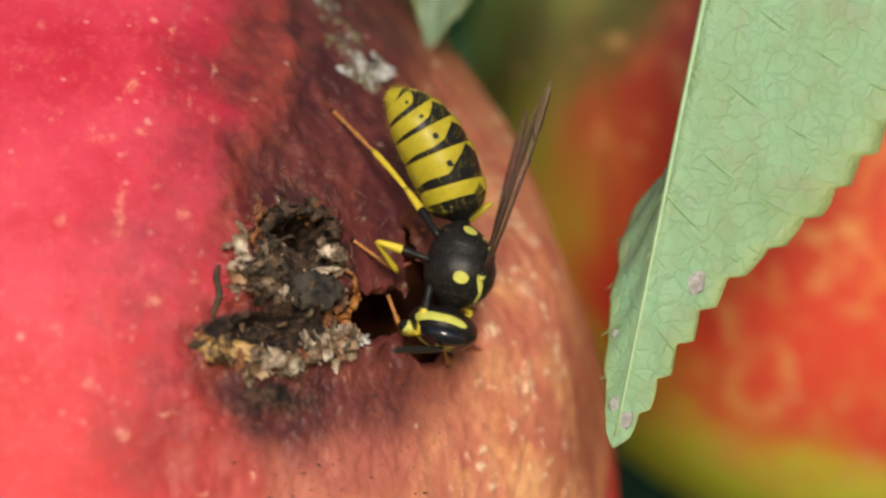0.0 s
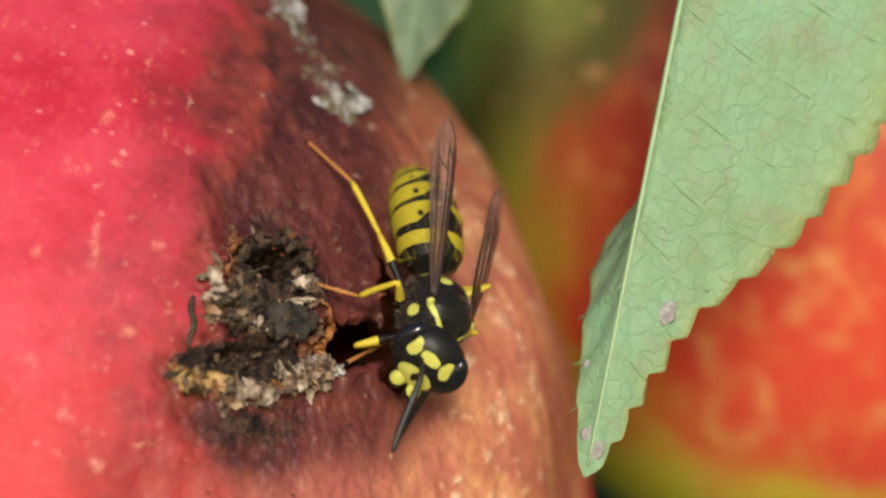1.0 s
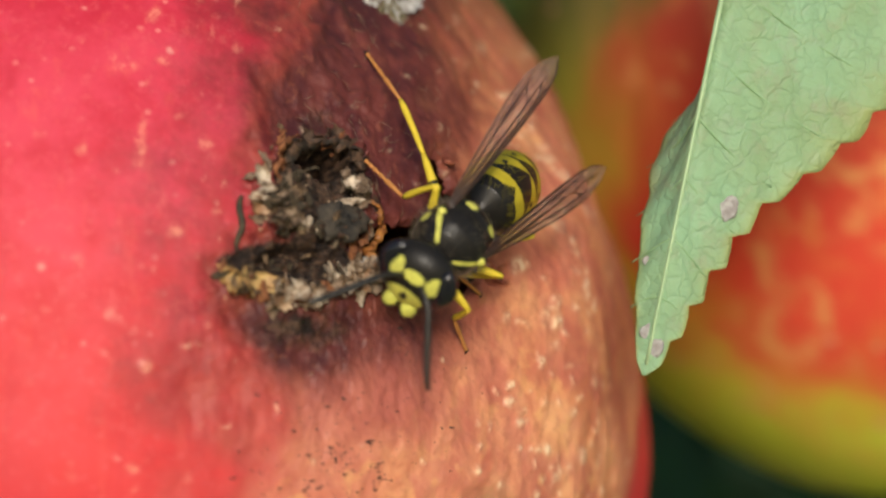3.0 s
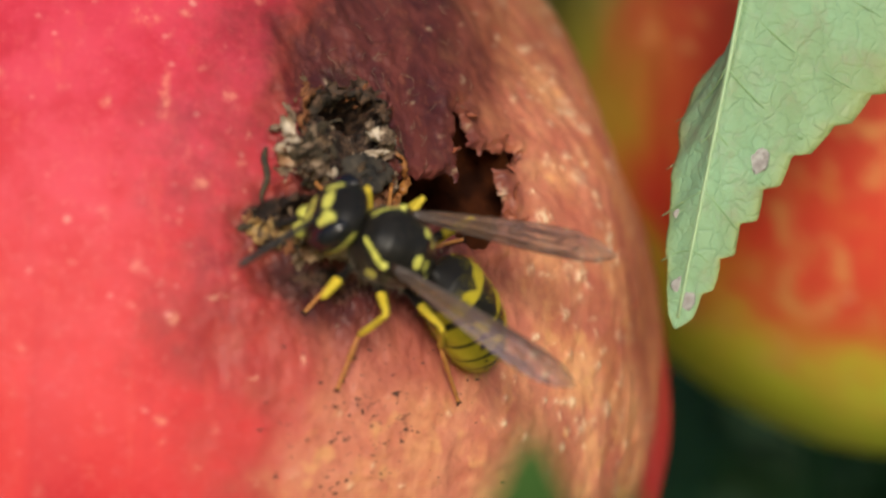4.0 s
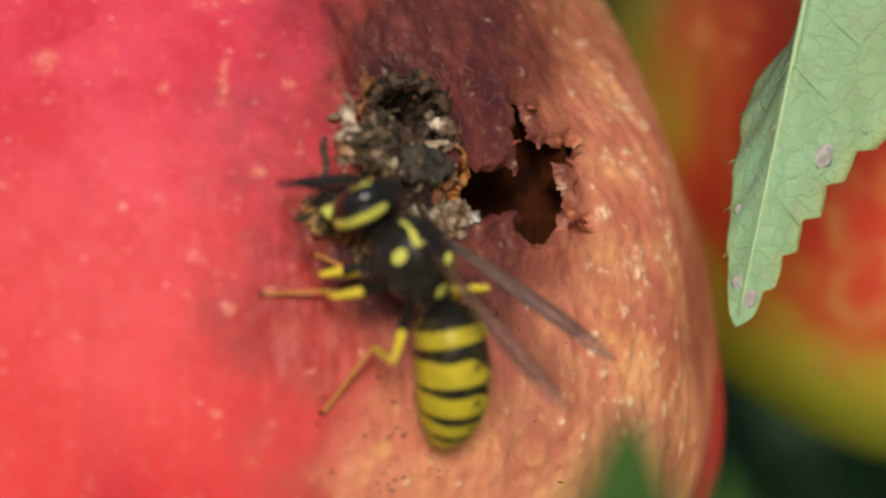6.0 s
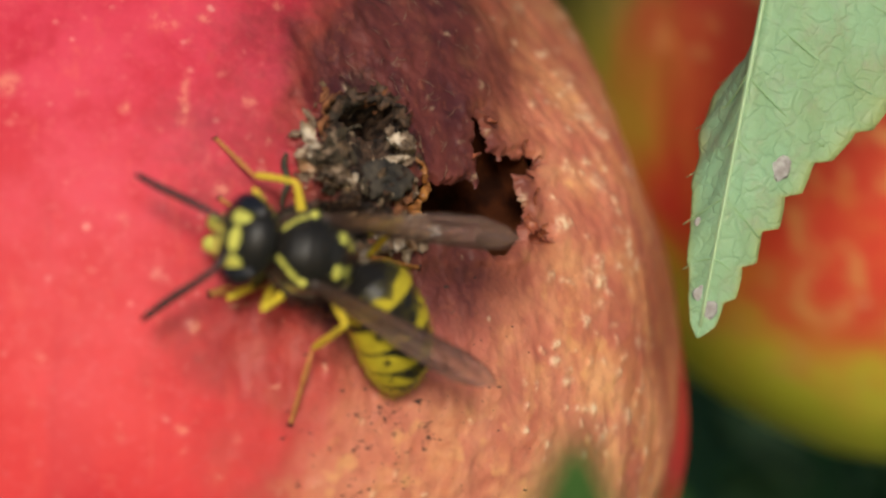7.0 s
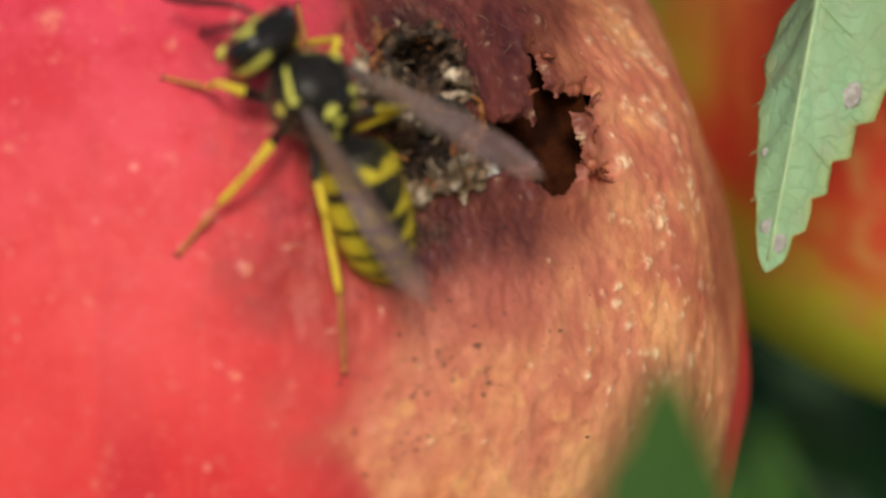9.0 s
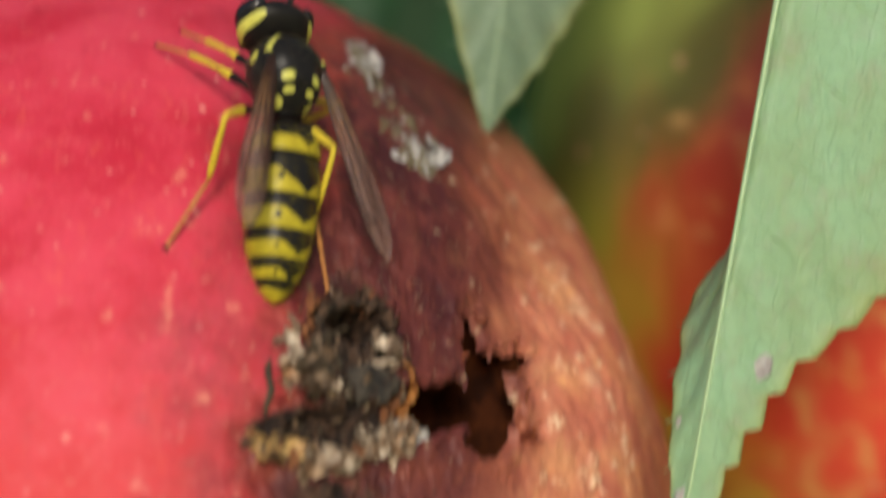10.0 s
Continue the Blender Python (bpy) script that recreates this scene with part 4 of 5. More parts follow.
def blob(p, c, r, soft=0.25):
    """1 inside an ellipsoid at c, 0 outside, with a soft edge."""
    d = np.sqrt((((p - np.array(c)) / np.array(r)) ** 2).sum(1))
    return np.clip(0.5 + (1 - d) / soft, 0, 1)


def line_mark(p, a, b, w):
    a, b = np.array(a), np.array(b)
    t = np.clip(((p - a) @ (b - a)) / ((b - a) @ (b - a)), 0, 1)
    d = np.linalg.norm(p - a - t[:, None] * (b - a), axis=1)
    return np.clip(0.5 + (w - d) / 0.12, 0, 1)


def build_thorax(wasp):
    ys = [-2.75, -2.6, -2.2, -1.9, -1.65, -1.1, -0.95, -0.8, -0.2, 0.6, 1.4, 2.0, 2.35, 2.6]
    wd = [0.30, 0.75, 1.20, 1.38, 1.52, 1.66, 1.66, 1.72, 1.88, 1.90, 1.70, 1.32, 0.95, 0.45]
    tp = [-0.1, 0.35, 0.95, 1.22, 1.62, 1.82, 1.76, 1.86, 2.05, 2.08, 1.82, 1.40, 1.00, 0.62]
    bt = [-0.6, -1.0, -1.35, -1.5, -1.6, -1.7, -1.7, -1.75, -1.8, -1.8, -1.6, -1.2, -0.8, -0.2]
    n, m, v = 120, 96, []
    for y in np.linspace(-2.75, 2.6, n):
        w, t, b = glide(y, ys, wd, 0.28), glide(y, ys, tp, 0.16), glide(y, ys, bt, 0.3)
        for j in range(m):
            a = 2 * math.pi * j / m
            c, s = math.cos(a), math.sin(a)
            e = 0.86
            x = w * math.copysign(abs(s) ** e, s)
            z = (t + b) / 2 + (t - b) / 2 * math.copysign(abs(c) ** e, c)
            v.append((x, y, z))
    v = np.array(v)
    q = v * np.array([1, 1, 1.0])
    q[:, 0] = np.abs(q[:, 0])
    mark = line_mark(q, (0.72, 2.02, 1.40), (1.28, 1.40, 1.55), 0.17)
    mark = np.maximum(mark, line_mark(q, (1.28, 1.40, 1.55), (1.66, 0.55, 1.25), 0.17))
    mark = np.maximum(mark, blob(q, (1.02, -2.35, 0.15), (0.4, 0.42, 0.42)))
    mark = np.maximum(mark, blob(q, (0.90, -1.40, 1.66), (0.40, 0.30, 0.5)))
    mark = np.maximum(mark, blob(q, (0.66, -2.0, 1.2), (0.34, 0.15, 0.5)))
    mark = np.maximum(mark, blob(q, (1.85, 0.75, 0.25), (0.5, 0.38, 0.42)))
    v[:, 1] *= SHORT
    thorax = part("thorax", v, grid_faces(n, m) + [tuple(range(m)), tuple(range((n - 1) * m, n * m))[::-1]], CHITIN_LEMON, wasp, "glossy black thorax with yellow marks", dict(yellow=mark))
    for sx in (-1, 1):
        tv, tf = ellipsoid((sx * 1.62, 0.25, 1.28), (0.28, 0.34, 0.22), 10, 14)
        part("tegula", tv, tf, CHITIN_LEMON, thorax, attrs=dict(yellow=blob(tv, (sx * 1.62, 0.40, 1.3), (0.3, 0.26, 0.3))))
    # short downy hair on the back and the flanks
    rng, hv, hf = random.Random(3), [], []
    for i in range(900):
        a, y = rng.uniform(-2.4, 2.4), rng.uniform(-2.4, 2.3)
        w, t, b = np.interp(y, ys, wd), np.interp(y, ys, tp), np.interp(y, ys, bt)
        nrm = np.array([math.sin(a), 0.0, math.cos(a)])
        p0 = np.array([w * math.sin(a), y, (t + b) / 2 + (t - b) / 2 * math.cos(a)])
        length = rng.uniform(0.22, 0.5) * (0.55 if abs(a) < 0.9 else 1.0)
        tipv = p0 + (nrm + np.array([rng.gauss(0, 0.35), rng.gauss(-0.15, 0.35), rng.gauss(0, 0.3)])) * length
        sd = np.cross(nrm, (0, 1.0, 0)) * 0.010
        k = len(hv)
        hv += [p0 - sd, p0 + sd, tipv, p0 + np.array([0, 0.018, 0])]
        hf += [(k, k + 1, k + 2), (k + 1, k + 3, k + 2), (k + 3, k, k + 2)]
    part("down", np.array(hv) * np.array([1, SHORT, 1]), hf, HAIR, thorax, "pale downy hair", smooth=False)["kind"] = "stuff"


def build_head(wasp):
    """The head, with its origin at the neck."""
    n, m, v = 60, 80, []
    for i in range(n):
        a = math.pi * (i + 0.03) / (n - 0.94)
        for j in range(m):
            b = 2 * math.pi * j / m
            x, y, z = 1.95 * math.sin(a) * math.cos(b), math.sin(a) * math.sin(b), 1.72 * math.cos(a)
            y = y * (1.20 if y > 0 else 0.92)
            x *= 1 - 0.20 * max(0.0, -z / 1.72) ** 1.5
            v.append((x, y + 0.92, z - 0.15))
    v = np.array(v)
    big = 1.1
    q = v.copy()
    q[:, 0] = np.abs(q[:, 0])
    mark = blob(q, (0.0, 1.90, -0.95), (0.95, 0.7, 0.66))
    mark = np.maximum(mark, blob(q, (0.0, 2.05, 0.40), (0.55, 0.5, 0.30)))
    mark = np.maximum(mark, blob(q, (0.98, 1.80, 0.35), (0.34, 0.55, 0.50)))
    mark = np.maximum(mark, line_mark(q, (1.40, 0.52, 1.15), (1.85, 0.55, -0.2), 0.25))
    mark = np.maximum(mark, line_mark(q, (1.85, 0.55, -0.2), (1.35, 0.85, -1.30), 0.25))
    mark = np.minimum(mark, 1 - 0.9 * blob(q, (0.0, 2.05, -0.85), (0.16, 0.3, 0.34)))
    head = part("head", v * big, grid_faces(n, m) + [tuple(range(m)), tuple(range((n - 1) * m, n * m))[::-1]], CHITIN_LEMON, wasp, "black head with a yellow face", dict(yellow=mark))
    for sx in (-1, 1):
        ev, ef = ellipsoid((0, 0, 0), (0.58, 0.52, 1.16), 24, 28)
        ev[:, 0] += 0.22 * (ev[:, 2] / 1.18) ** 2 * -1
        ev[:, 0] *= sx
        part("eye", big * (ev + np.array([sx * 1.46, 1.34, 0.12])), ef, EYE, head, "shiny black compound eye")
        mv, mf = ellipsoid((0, 0, 0), (0.42, 0.36, 0.52), 12, 14)
        mv = mv + np.array([sx * 0.46, 1.52, -1.70])
        part("mandible", big * mv, mf, CHITIN_LEMON, head, attrs=dict(yellow=blob(mv, (sx * 0.52, 1.6, -1.55), (0.42, 0.5, 0.42))))
        ant = [(0, 0, 0), (0, 0.35, 0.16), (0, 0.8, 0.34), (0, 1.15, 0.40), (0, 1.7, 0.36), (0, 2.5, 0.26), (0, 3.4, 0.12), (0, 4.3, 0.02), (0, 5.1, 0.0), (0, 5.3, 0.0)]
        ob = part("antenna", *tube(ant, [0.10, 0.13, 0.15, 0.14, 0.17, 0.185, 0.19, 0.18, 0.15, 0.05], 10), HORN, head, "long black antenna")
        ANTENNA[sx] = ob
    for ox, oz in ((0, 1.38), (-0.22, 1.55), (0.22, 1.55)):
        part("ocellus", *ellipsoid((big * ox, big * 1.08, big * (oz - 0.04)), (0.09, 0.09, 0.07), 6, 8), EYE, head)
    return head


def build_tergite(k, parent):
    """One ring of the abdomen, from its front edge back along -y."""
    s0 = sum(SEG[:k])
    prof_s = [0, 0.25, 0.7, 1.3, 2.2, 3.3, 4.2, 5.0, 5.8, 6.4, 7.0, 7.5, 8.0, 8.35, 8.5]
    prof_r = [0.26, 0.62, 1.42, 1.78, 1.94, 2.00, 1.99, 1.93, 1.80, 1.63, 1.38, 1.10, 0.72, 0.36, 0.06]
    over, tuck = 0.18 if k < 5 else 0.0, 0.28
    n, m, v, mark = 44, 80, [], []
    for i in range(n):
        u = i / (n - 1)
        if k:
            u = (u - tuck) / (1 - tuck)
        s = SEG[k] * u + over * max(0.0, (u - 0.85) / 0.15)
        loc = u
        r = np.interp(s0 + s, prof_s, prof_r) * (1.0 + 0.030 * max(u, 0) - (0.045 * (1 - max(u, 0)) ** 2 if k else 0) + 0.10 * min(u, 0))
        if u > 0.97 and k < 5:
            r *= 0.985
        for j in range(m):
            a = 2 * math.pi * j / m
            lat = abs(math.atan2(math.sin(a), math.cos(a)))
            v.append((r * math.sin(a), -s, r * 0.90 * math.cos(a)))
            if k == 0:
                notch = 0.75 * max(0.0, 0.32 - lat)
                y = smooth01(loc, 0.64 + notch, 0.70 + notch)
            elif k == 5:
                y = 1.0 if loc > 0.45 - 0.15 * min(lat, 1.5) else 0.0
            else:
                hid = 0.38 / SEG[k]
                band = hid + (0.26 if k == 1 else 0.19) - 0.03 * min(lat, 1.6) / 1.6 + 0.03 * math.sin(5 * lat)
                tri = band + max(0.0, (0.52 if k == 1 else 0.44) - (0.62 if k == 1 else 0.80) * lat)
                y = 0.5 + np.clip((loc - max(band, tri)) / 0.06, -0.5, 0.5)
                dot = math.hypot((lat - 0.74) * r * 0.95, (loc - hid - 0.58 * (1 - hid)) * SEG[k])
                y = min(y, 0.5 + np.clip((dot - (0.19 if k < 3 else 0.11)) / 0.08, -0.5, 0.5))
                if lat > 2.2:
                    y = max(0.0, y - 0.8) if loc < 0.45 else y
            mark.append(float(y))
    faces = grid_faces(n, m) + [tuple(range(m)), tuple(range((n - 1) * m, n * m))[::-1]]
    # short golden bristles
    rng = random.Random(40 + k)
    for i in range(260 if k == 0 else 150):
        a, i0 = rng.uniform(0, 2 * math.pi), rng.randrange(14, n - 2)
        p0 = np.array(v[i0 * m + int(a / (2 * math.pi) * m) % m])
        nrm = np.array([math.sin(a), 0.0, math.cos(a)])
        tip = p0 + (nrm + np.array([rng.gauss(0, 0.25), rng.gauss(-0.7, 0.3), rng.gauss(0, 0.25)])) * rng.uniform(0.16, 0.36)
        side = np.array([math.cos(a), 0.0, -math.sin(a)]) * 0.010
        c = len(v)
        v += [tuple(p0 - side), tuple(p0 + side), tuple(tip), tuple(p0 + np.array([0, 0.018, 0]))]
        faces += [(c, c + 1, c + 2), (c + 1, c + 3, c + 2), (c + 3, c, c + 2)]
        mark += [0.6] * 4
    name = "abdomen" if k == 0 else "tergite"
    return part(name, v, faces, CHITIN, parent, "yellow abdomen with black bands and spots" if k == 0 else "", dict(yellow=mark))


def build_leg(kind, wasp):
    """Femur as the leg's root, tibia and tarsus under it, each along +y from its joint."""
    f, t, s = FEMUR[kind], TIBIA[kind], TARSUS[kind]
    v, q = tube([(0, f * u, 0.06 * math.sin(3.1 * u)) for u in np.linspace(0, 1, 12)], [0.18, 0.22, 0.20, 0.18, 0.22, 0.25, 0.26, 0.24, 0.22, 0.20, 0.17, 0.13], 12)
    leg = part("leg", v, q, LEGSKIN, wasp, "black leg with yellow lower joints", dict(yellow=smooth01(v[:, 1] / f, 0.46, 0.62)))
    v, q = tube([(0, t * u, 0.05 * math.sin(3.1 * u)) for u in np.linspace(0, 1, 10)], [0.12, 0.15, 0.16, 0.165, 0.17, 0.18, 0.18, 0.19, 0.17, 0.11], 12)
    tib = part("tibia", v, q, LEGSKIN, leg, "yellow shin", dict(yellow=np.ones(len(v))))
    path, rad = [], []
    for i in range(5):
        a, b = (0, 0.46, 0.62, 0.75, 0.86, 1.0)[i], (0, 0.46, 0.62, 0.75, 0.86, 1.0)[i + 1]
        for u, r in ((0.03, 0.075), (0.5, 0.105), (0.93, 0.125), (1.0, 0.07)):
            path.append((0, s * (a + (b - a) * u), 0))
            rad.append(r * (1.15 if i == 0 else 1.0))
    v, q = tube(path, rad, 9)
    cl = [tube([(0, s * 0.97, 0), (sx * 0.12, s * 1.02, 0.04), (sx * 0.20, s * 1.03, -0.06)], [0.06, 0.045, 0.012], 6) for sx in (-1, 1)]
    v, q = join((v, q), *cl)
    tar = part("tarsus", v, q, FOOTSKIN, leg, "thin jointed yellow foot with reddish tip", dict(yellow=1 - smooth01(v[:, 1] / s, 0.96, 1.0)))
    return leg, tib, tar


def build_wing(sx, wasp):
    """A forewing folded lengthwise along +y, its leading edge outside."""
    length, n, m = 10.6, 60, 15
    out = np.interp(np.linspace(0, 1, n), [0, 0.1, 0.3, 0.6, 0.8, 0.92, 1.0], [0.12, 0.30, 0.48, 0.66, 0.70, 0.52, 0.05])
    inn = np.interp(np.linspace(0, 1, n), [0, 0.1, 0.3, 0.6, 0.8, 0.92, 1.0], [0.12, 0.34, 0.62, 0.96, 0.98, 0.62, 0.05])

    def at(i, e, lift=0.0):
        u = i / (n - 1)
        w = 0.92 * (out[i] * e if e > 0 else inn[i] * e)
        z = 0.10 * math.sin(e * 5.0) * min(1.0, 4 * u) * (1 - 0.4 * u) - 0.22 * abs(e) ** 1.5 * math.sin(math.pi * u) + 0.25 * math.sin(math.pi * u)
        return (sx * w, length * u, z + lift)

    v = [at(i, 2 * j / (m - 1) - 1) for i in range(n) for j in range(m)]
    wing = part("wing", v, grid_faces(n, m, False), MEMBRANE, wasp, "narrow smoky brown folded wing")
    mod = wing.modifiers.new("thickness", "SOLIDIFY")
    mod.thickness, mod.offset = 0.00002, 0.0
    for e0, e1, u1, r in ((1.0, 1.0, 1.0, 0.10), (0.55, 0.75, 0.86, 0.085), (0.05, 0.2, 0.92, 0.075), (-0.35, -0.55, 0.85, 0.07), (-0.8, -0.98, 0.8, 0.055)):
        path = [at(i, e0 + (e1 - e0) * i / (n - 1), 0.02) for i in range(0, int((n - 1) * u1), 2)]
        part("wing_vein", *tube(path, np.linspace(r, r * 0.35, len(path)), 6), WINGVEIN, wing)
    for u, ea, eb in ((0.55, 0.7, 0.1), (0.68, 0.15, -0.5), (0.74, 0.75, 0.2)):
        i = int(u * (n - 1))
        part("wing_vein", *tube([at(i + k, ea + (eb - ea) * k / 5, 0.02) for k in range(6)], [0.035] * 6, 5), WINGVEIN, wing)
    return wing


ANTENNA = {}
WASP = tagged(new("wasp"), "black and yellow wasp with smoky wings crawling on the apple", "wasp")
build_thorax(WASP)
HEAD = build_head(WASP)
ABDOMEN = build_tergite(0, WASP)
TERGITES = [build_tergite(k, ABDOMEN) for k in range(1, 6)]
LEGS = {side + kind: build_leg(kind, WASP) for side in "rl" for kind in "fmh"}
WINGS = {sx: build_wing(sx, WASP) for sx in (1, -1)}


# ---- what moves ----
def between(rows, t):
    """Straight interpolation in rows of (seconds, numbers)."""
    ts = [r[0] for r in rows]
    return np.array([np.interp(t, ts, [r[k] for r in rows]) for k in range(1, len(rows[0]))])


def stepping(rows, t):
    """A foot stays where it stands and steps over quickly when it moves on."""
    for (t0, *a), (t1, *b) in zip(rows, rows[1:]):
        if t0 <= t <= t1:
            u = (t - t0) / (t1 - t0)
            a, b = np.array(a), np.array(b)
            if np.linalg.norm(b - a) > 1.0:
                u = float(smooth01(u, 0.25, 0.75))
            return to_apple(a + (b - a) * u, 0.12 + (0.9 * math.sin(math.pi * u) if np.linalg.norm(b - a) > 1.0 else 0.0))
    return to_apple(np.array(rows[-1][1:]), 0.12)


def aim(origin, y, up):
    """A pose at origin whose y axis points along y and whose z axis leans to up."""
    y = Vector(y).normalized()
    x = y.cross(Vector(up))
    x = x.normalized() if x.length > 1e-6 else y.orthogonal().normalized()
    return Matrix.Translation(Vector(origin)) @ Matrix((x, y, x.cross(y))).transposed().to_4x4()


def metres(m):
    """A pose in millimetres as one in metres."""
    m = m.copy()
    m.translation = m.translation * MM
    return m


def leg_poses(kind, side, body, foot):
    """Where femur, tibia and tarsus lie, the femur in the wasp's space and the others in the femur's."""
    inv = body.inverted()
    f, t, s = FEMUR[kind], TIBIA[kind], TARSUS[kind]
    sx = 1 if side == "r" else -1
    hip = Vector(COXA[kind])
    hip.x *= sx
    foot_w = Vector(foot)
    nrm = foot_w.normalized()
    ft = inv @ foot_w
    nl = (inv.to_3x3() @ nrm).normalized()
    back = hip - ft
    flat = back - nl * back.dot(nl)
    flat = flat.normalized() if flat.length > 0.3 else Vector((-sx, 0, 0))
    ankle = ft + (flat * 0.93 + nl * 0.36).normalized() * min(s, 0.62 * back.length + 0.3)
    line = ankle - hip
    d = min(max(line.length, abs(f - t) + 0.15), f + t - 0.02)
    line.normalize()
    ankle = hip + line * d
    along = (f * f - t * t + d * d) / (2 * d)
    high = math.sqrt(max(f * f - along * along, 0.0))
    pole = Vector((sx * 0.45, 0.25 if kind == "f" else -0.15, 0.0)) + nl * 1.0
    pole = (pole - line * pole.dot(line)).normalized()
    knee = hip + line * along + pole * high
    m1 = aim(hip, knee - hip, pole)
    m2 = aim(knee, ankle - knee, pole)
    m3 = aim(ankle, ft - ankle, nl)
    return m1, m1.inverted() @ m2, m1.inverted() @ m3


def motions():
    body_rows = [(0, pose(26.73, -31.50, 13.07, -104.4, -4.0, -89.7)),
                 (0.5, pose(26.94, -31.07, 14.23, -100.5, -5.6, -84.2)),
                 (1, pose(26.78, -30.98, 12.17, -73.2, -24.0, -137.3)),
                 (1.5, pose(25.84, -31.94, 12.66, -80.0, -36.6, -137.6)),
                 (2, pose(25.80, -32.84, 12.87, -53.3, -45.6, -159.1)),
                 (2.5, pose(26.21, -32.97, 11.51, -63.7, -41.7, -162.1)),
                 (2.7, pose(26.42, -32.61, 12.17, -68.5, -36.1, -154.7)),
                 (3.8, pose(21.29, -35.62, 7.82, 27.8, -81.5, 70.7)),
                 (4, pose(20.72, -36.77, 7.97, 47.9, -57.7, 59.8)),
                 (4.5, pose(19.07, -38.28, 7.95, 38.3, -20.8, 77.4)),
                 (5, pose(18.18, -38.87, 7.71, 51.9, -12.3, 81.0)),
                 (6.3, pose(19.02, -38.23, 6.81, 38.5, -12.7, 84.2)),
                 (6.5, pose(18.93, -37.78, 6.73, 44.5, -11.2, 84.0)),
                 (7, pose(15.85, -39.67, 8.02, 50.0, -72.8, 55.6)),
                 (7.5, pose(11.62, -41.88, 6.32, -11.4, -76.7, 107.5)),
                 (8, pose(14.71, -40.16, 9.86, 59.3, -63.4, 40.5)),
                 (8.5, pose(14.89, -40.94, 9.11, 61.9, -61.6, 49.1)),
                 (9, pose(13.50, -39.66, 12.45, 60.4, -38.3, 45.6)),
                 (9.5, pose(14.94, -35.81, 21.03, 48.4, -8.0, 23.0)),
                 (9.7, pose(15.00, -32.02, 25.73, 57.3, 4.0, 41.5)),
                 (10, pose(14.65, -31.64, 27.65, 60.2, 7.9, 38.3))]
    abdomen_bend = [(0, 30.9, 2.6, 6.7, 0.8, 97.5), (0.5, 17.6, 9.9, 7.0, 1.3, 98.7), (1, 7.1, 4.2, 5.4, -0.1, 94.2),
            (1.5, 18.5, -7.5, 2.5, 2.7, 93.0), (2, -0.7, 5.7, 2.4, 0.8, 92.9), (2.5, 10.3, 2.1, 2.2, 0.9, 92.9), (2.7, 21.5, -2.5, 3.2, 1.0, 92.9),
            (3.8, 33.7, -17.6, 5.4, -2.6, 92.6), (4, 32.9, -6.2, 5.8, -3.7, 92.7), (4.5, 23.7, 13.1, 5.6, -0.8, 92.6),
            (5, 27.9, -3.5, 8.7, 1.2, 92.1), (6.3, 42.6, -6.3, 6.1, 6.9, 95.3), (6.5, 29.5, -2.1, 7.2, 3.0, 96.1), (7, 21.0, -36.1, 7.3, -6.6, 92.8),
            (7.5, 36.4, -29.6, 8.6, -5.6, 91.7), (8, 27.1, -61.2, 8.7, 2.9, 89.9), (8.5, 29.6, -49.8, 7.9, 6.1, 89.0),
            (9, 27.9, -19.5, 5.1, 2.0, 92.0), (9.5, 45.9, -12.1, 3.9, -0.5, 102.2), (9.7, 27.0, -5.7, -0.2, 0.0, 113.5),
            (10, 26.0, 0.1, -0.2, 0.1, 115.9)]
    wing_tip_r = [(0, 31.5, -33.6, 22.9), (0.5, 30.9, -32.8, 24.5), (1, 27.6, -29.2, 23.1), (1.5, 28.3, -29.8, 23.3), (2, 27.7, -28.7, 23.5),
            (2.5, 29.2, -31.2, 22.5), (2.7, 28.6, -29.7, 22.8), (3.8, 32.2, -37.5, 9.9), (4, 31.9, -36.0, 7.6), (4.5, 30.5, -38.5, 4.8),
            (5, 28.3, -39.0, 1.2), (6.3, 29.7, -38.4, 2.0), (6.5, 29.3, -38.2, 0.7), (7, 26.0, -36.0, 8.7), (7.5, 21.9, -43.2, 11.6),
            (8, 23.8, -35.4, 8.0), (8.5, 23.3, -35.0, 7.2), (9, 24.7, -40.3, 8.2), (9.5, 25.0, -36.1, 15.3), (9.7, 20.8, -31.6, 17.8),
            (10, 20.1, -30.8, 17.9)]
    wing_tip_l = [(0, 30.8, -25.7, 22.4), (0.5, 31.6, -29.7, 24.4), (1, 30.7, -23.7, 19.4), (1.5, 31.5, -25.2, 19.2), (2, 31.4, -25.5, 18.5),
            (2.5, 32.6, -26.9, 17.7), (2.7, 32.1, -25.7, 18.2), (3.8, 31.5, -38.1, 2.5), (4, 30.0, -39.9, 1.2), (4.5, 27.7, -41.4, 1.1),
            (5, 24.1, -46.2, 0.7), (6.3, 26.7, -43.3, 0.3), (6.5, 25.8, -43.0, -0.6), (7, 24.8, -38.2, 1.7), (7.5, 21.8, -46.8, 3.2),
            (8, 21.3, -38.7, 1.3), (8.5, 21.1, -38.1, 0.7), (9, 19.0, -42.1, 2.7), (9.5, 16.1, -42.5, 13.0), (9.7, 14.1, -39.2, 18.3),
            (10, 13.7, -38.5, 19.5)]
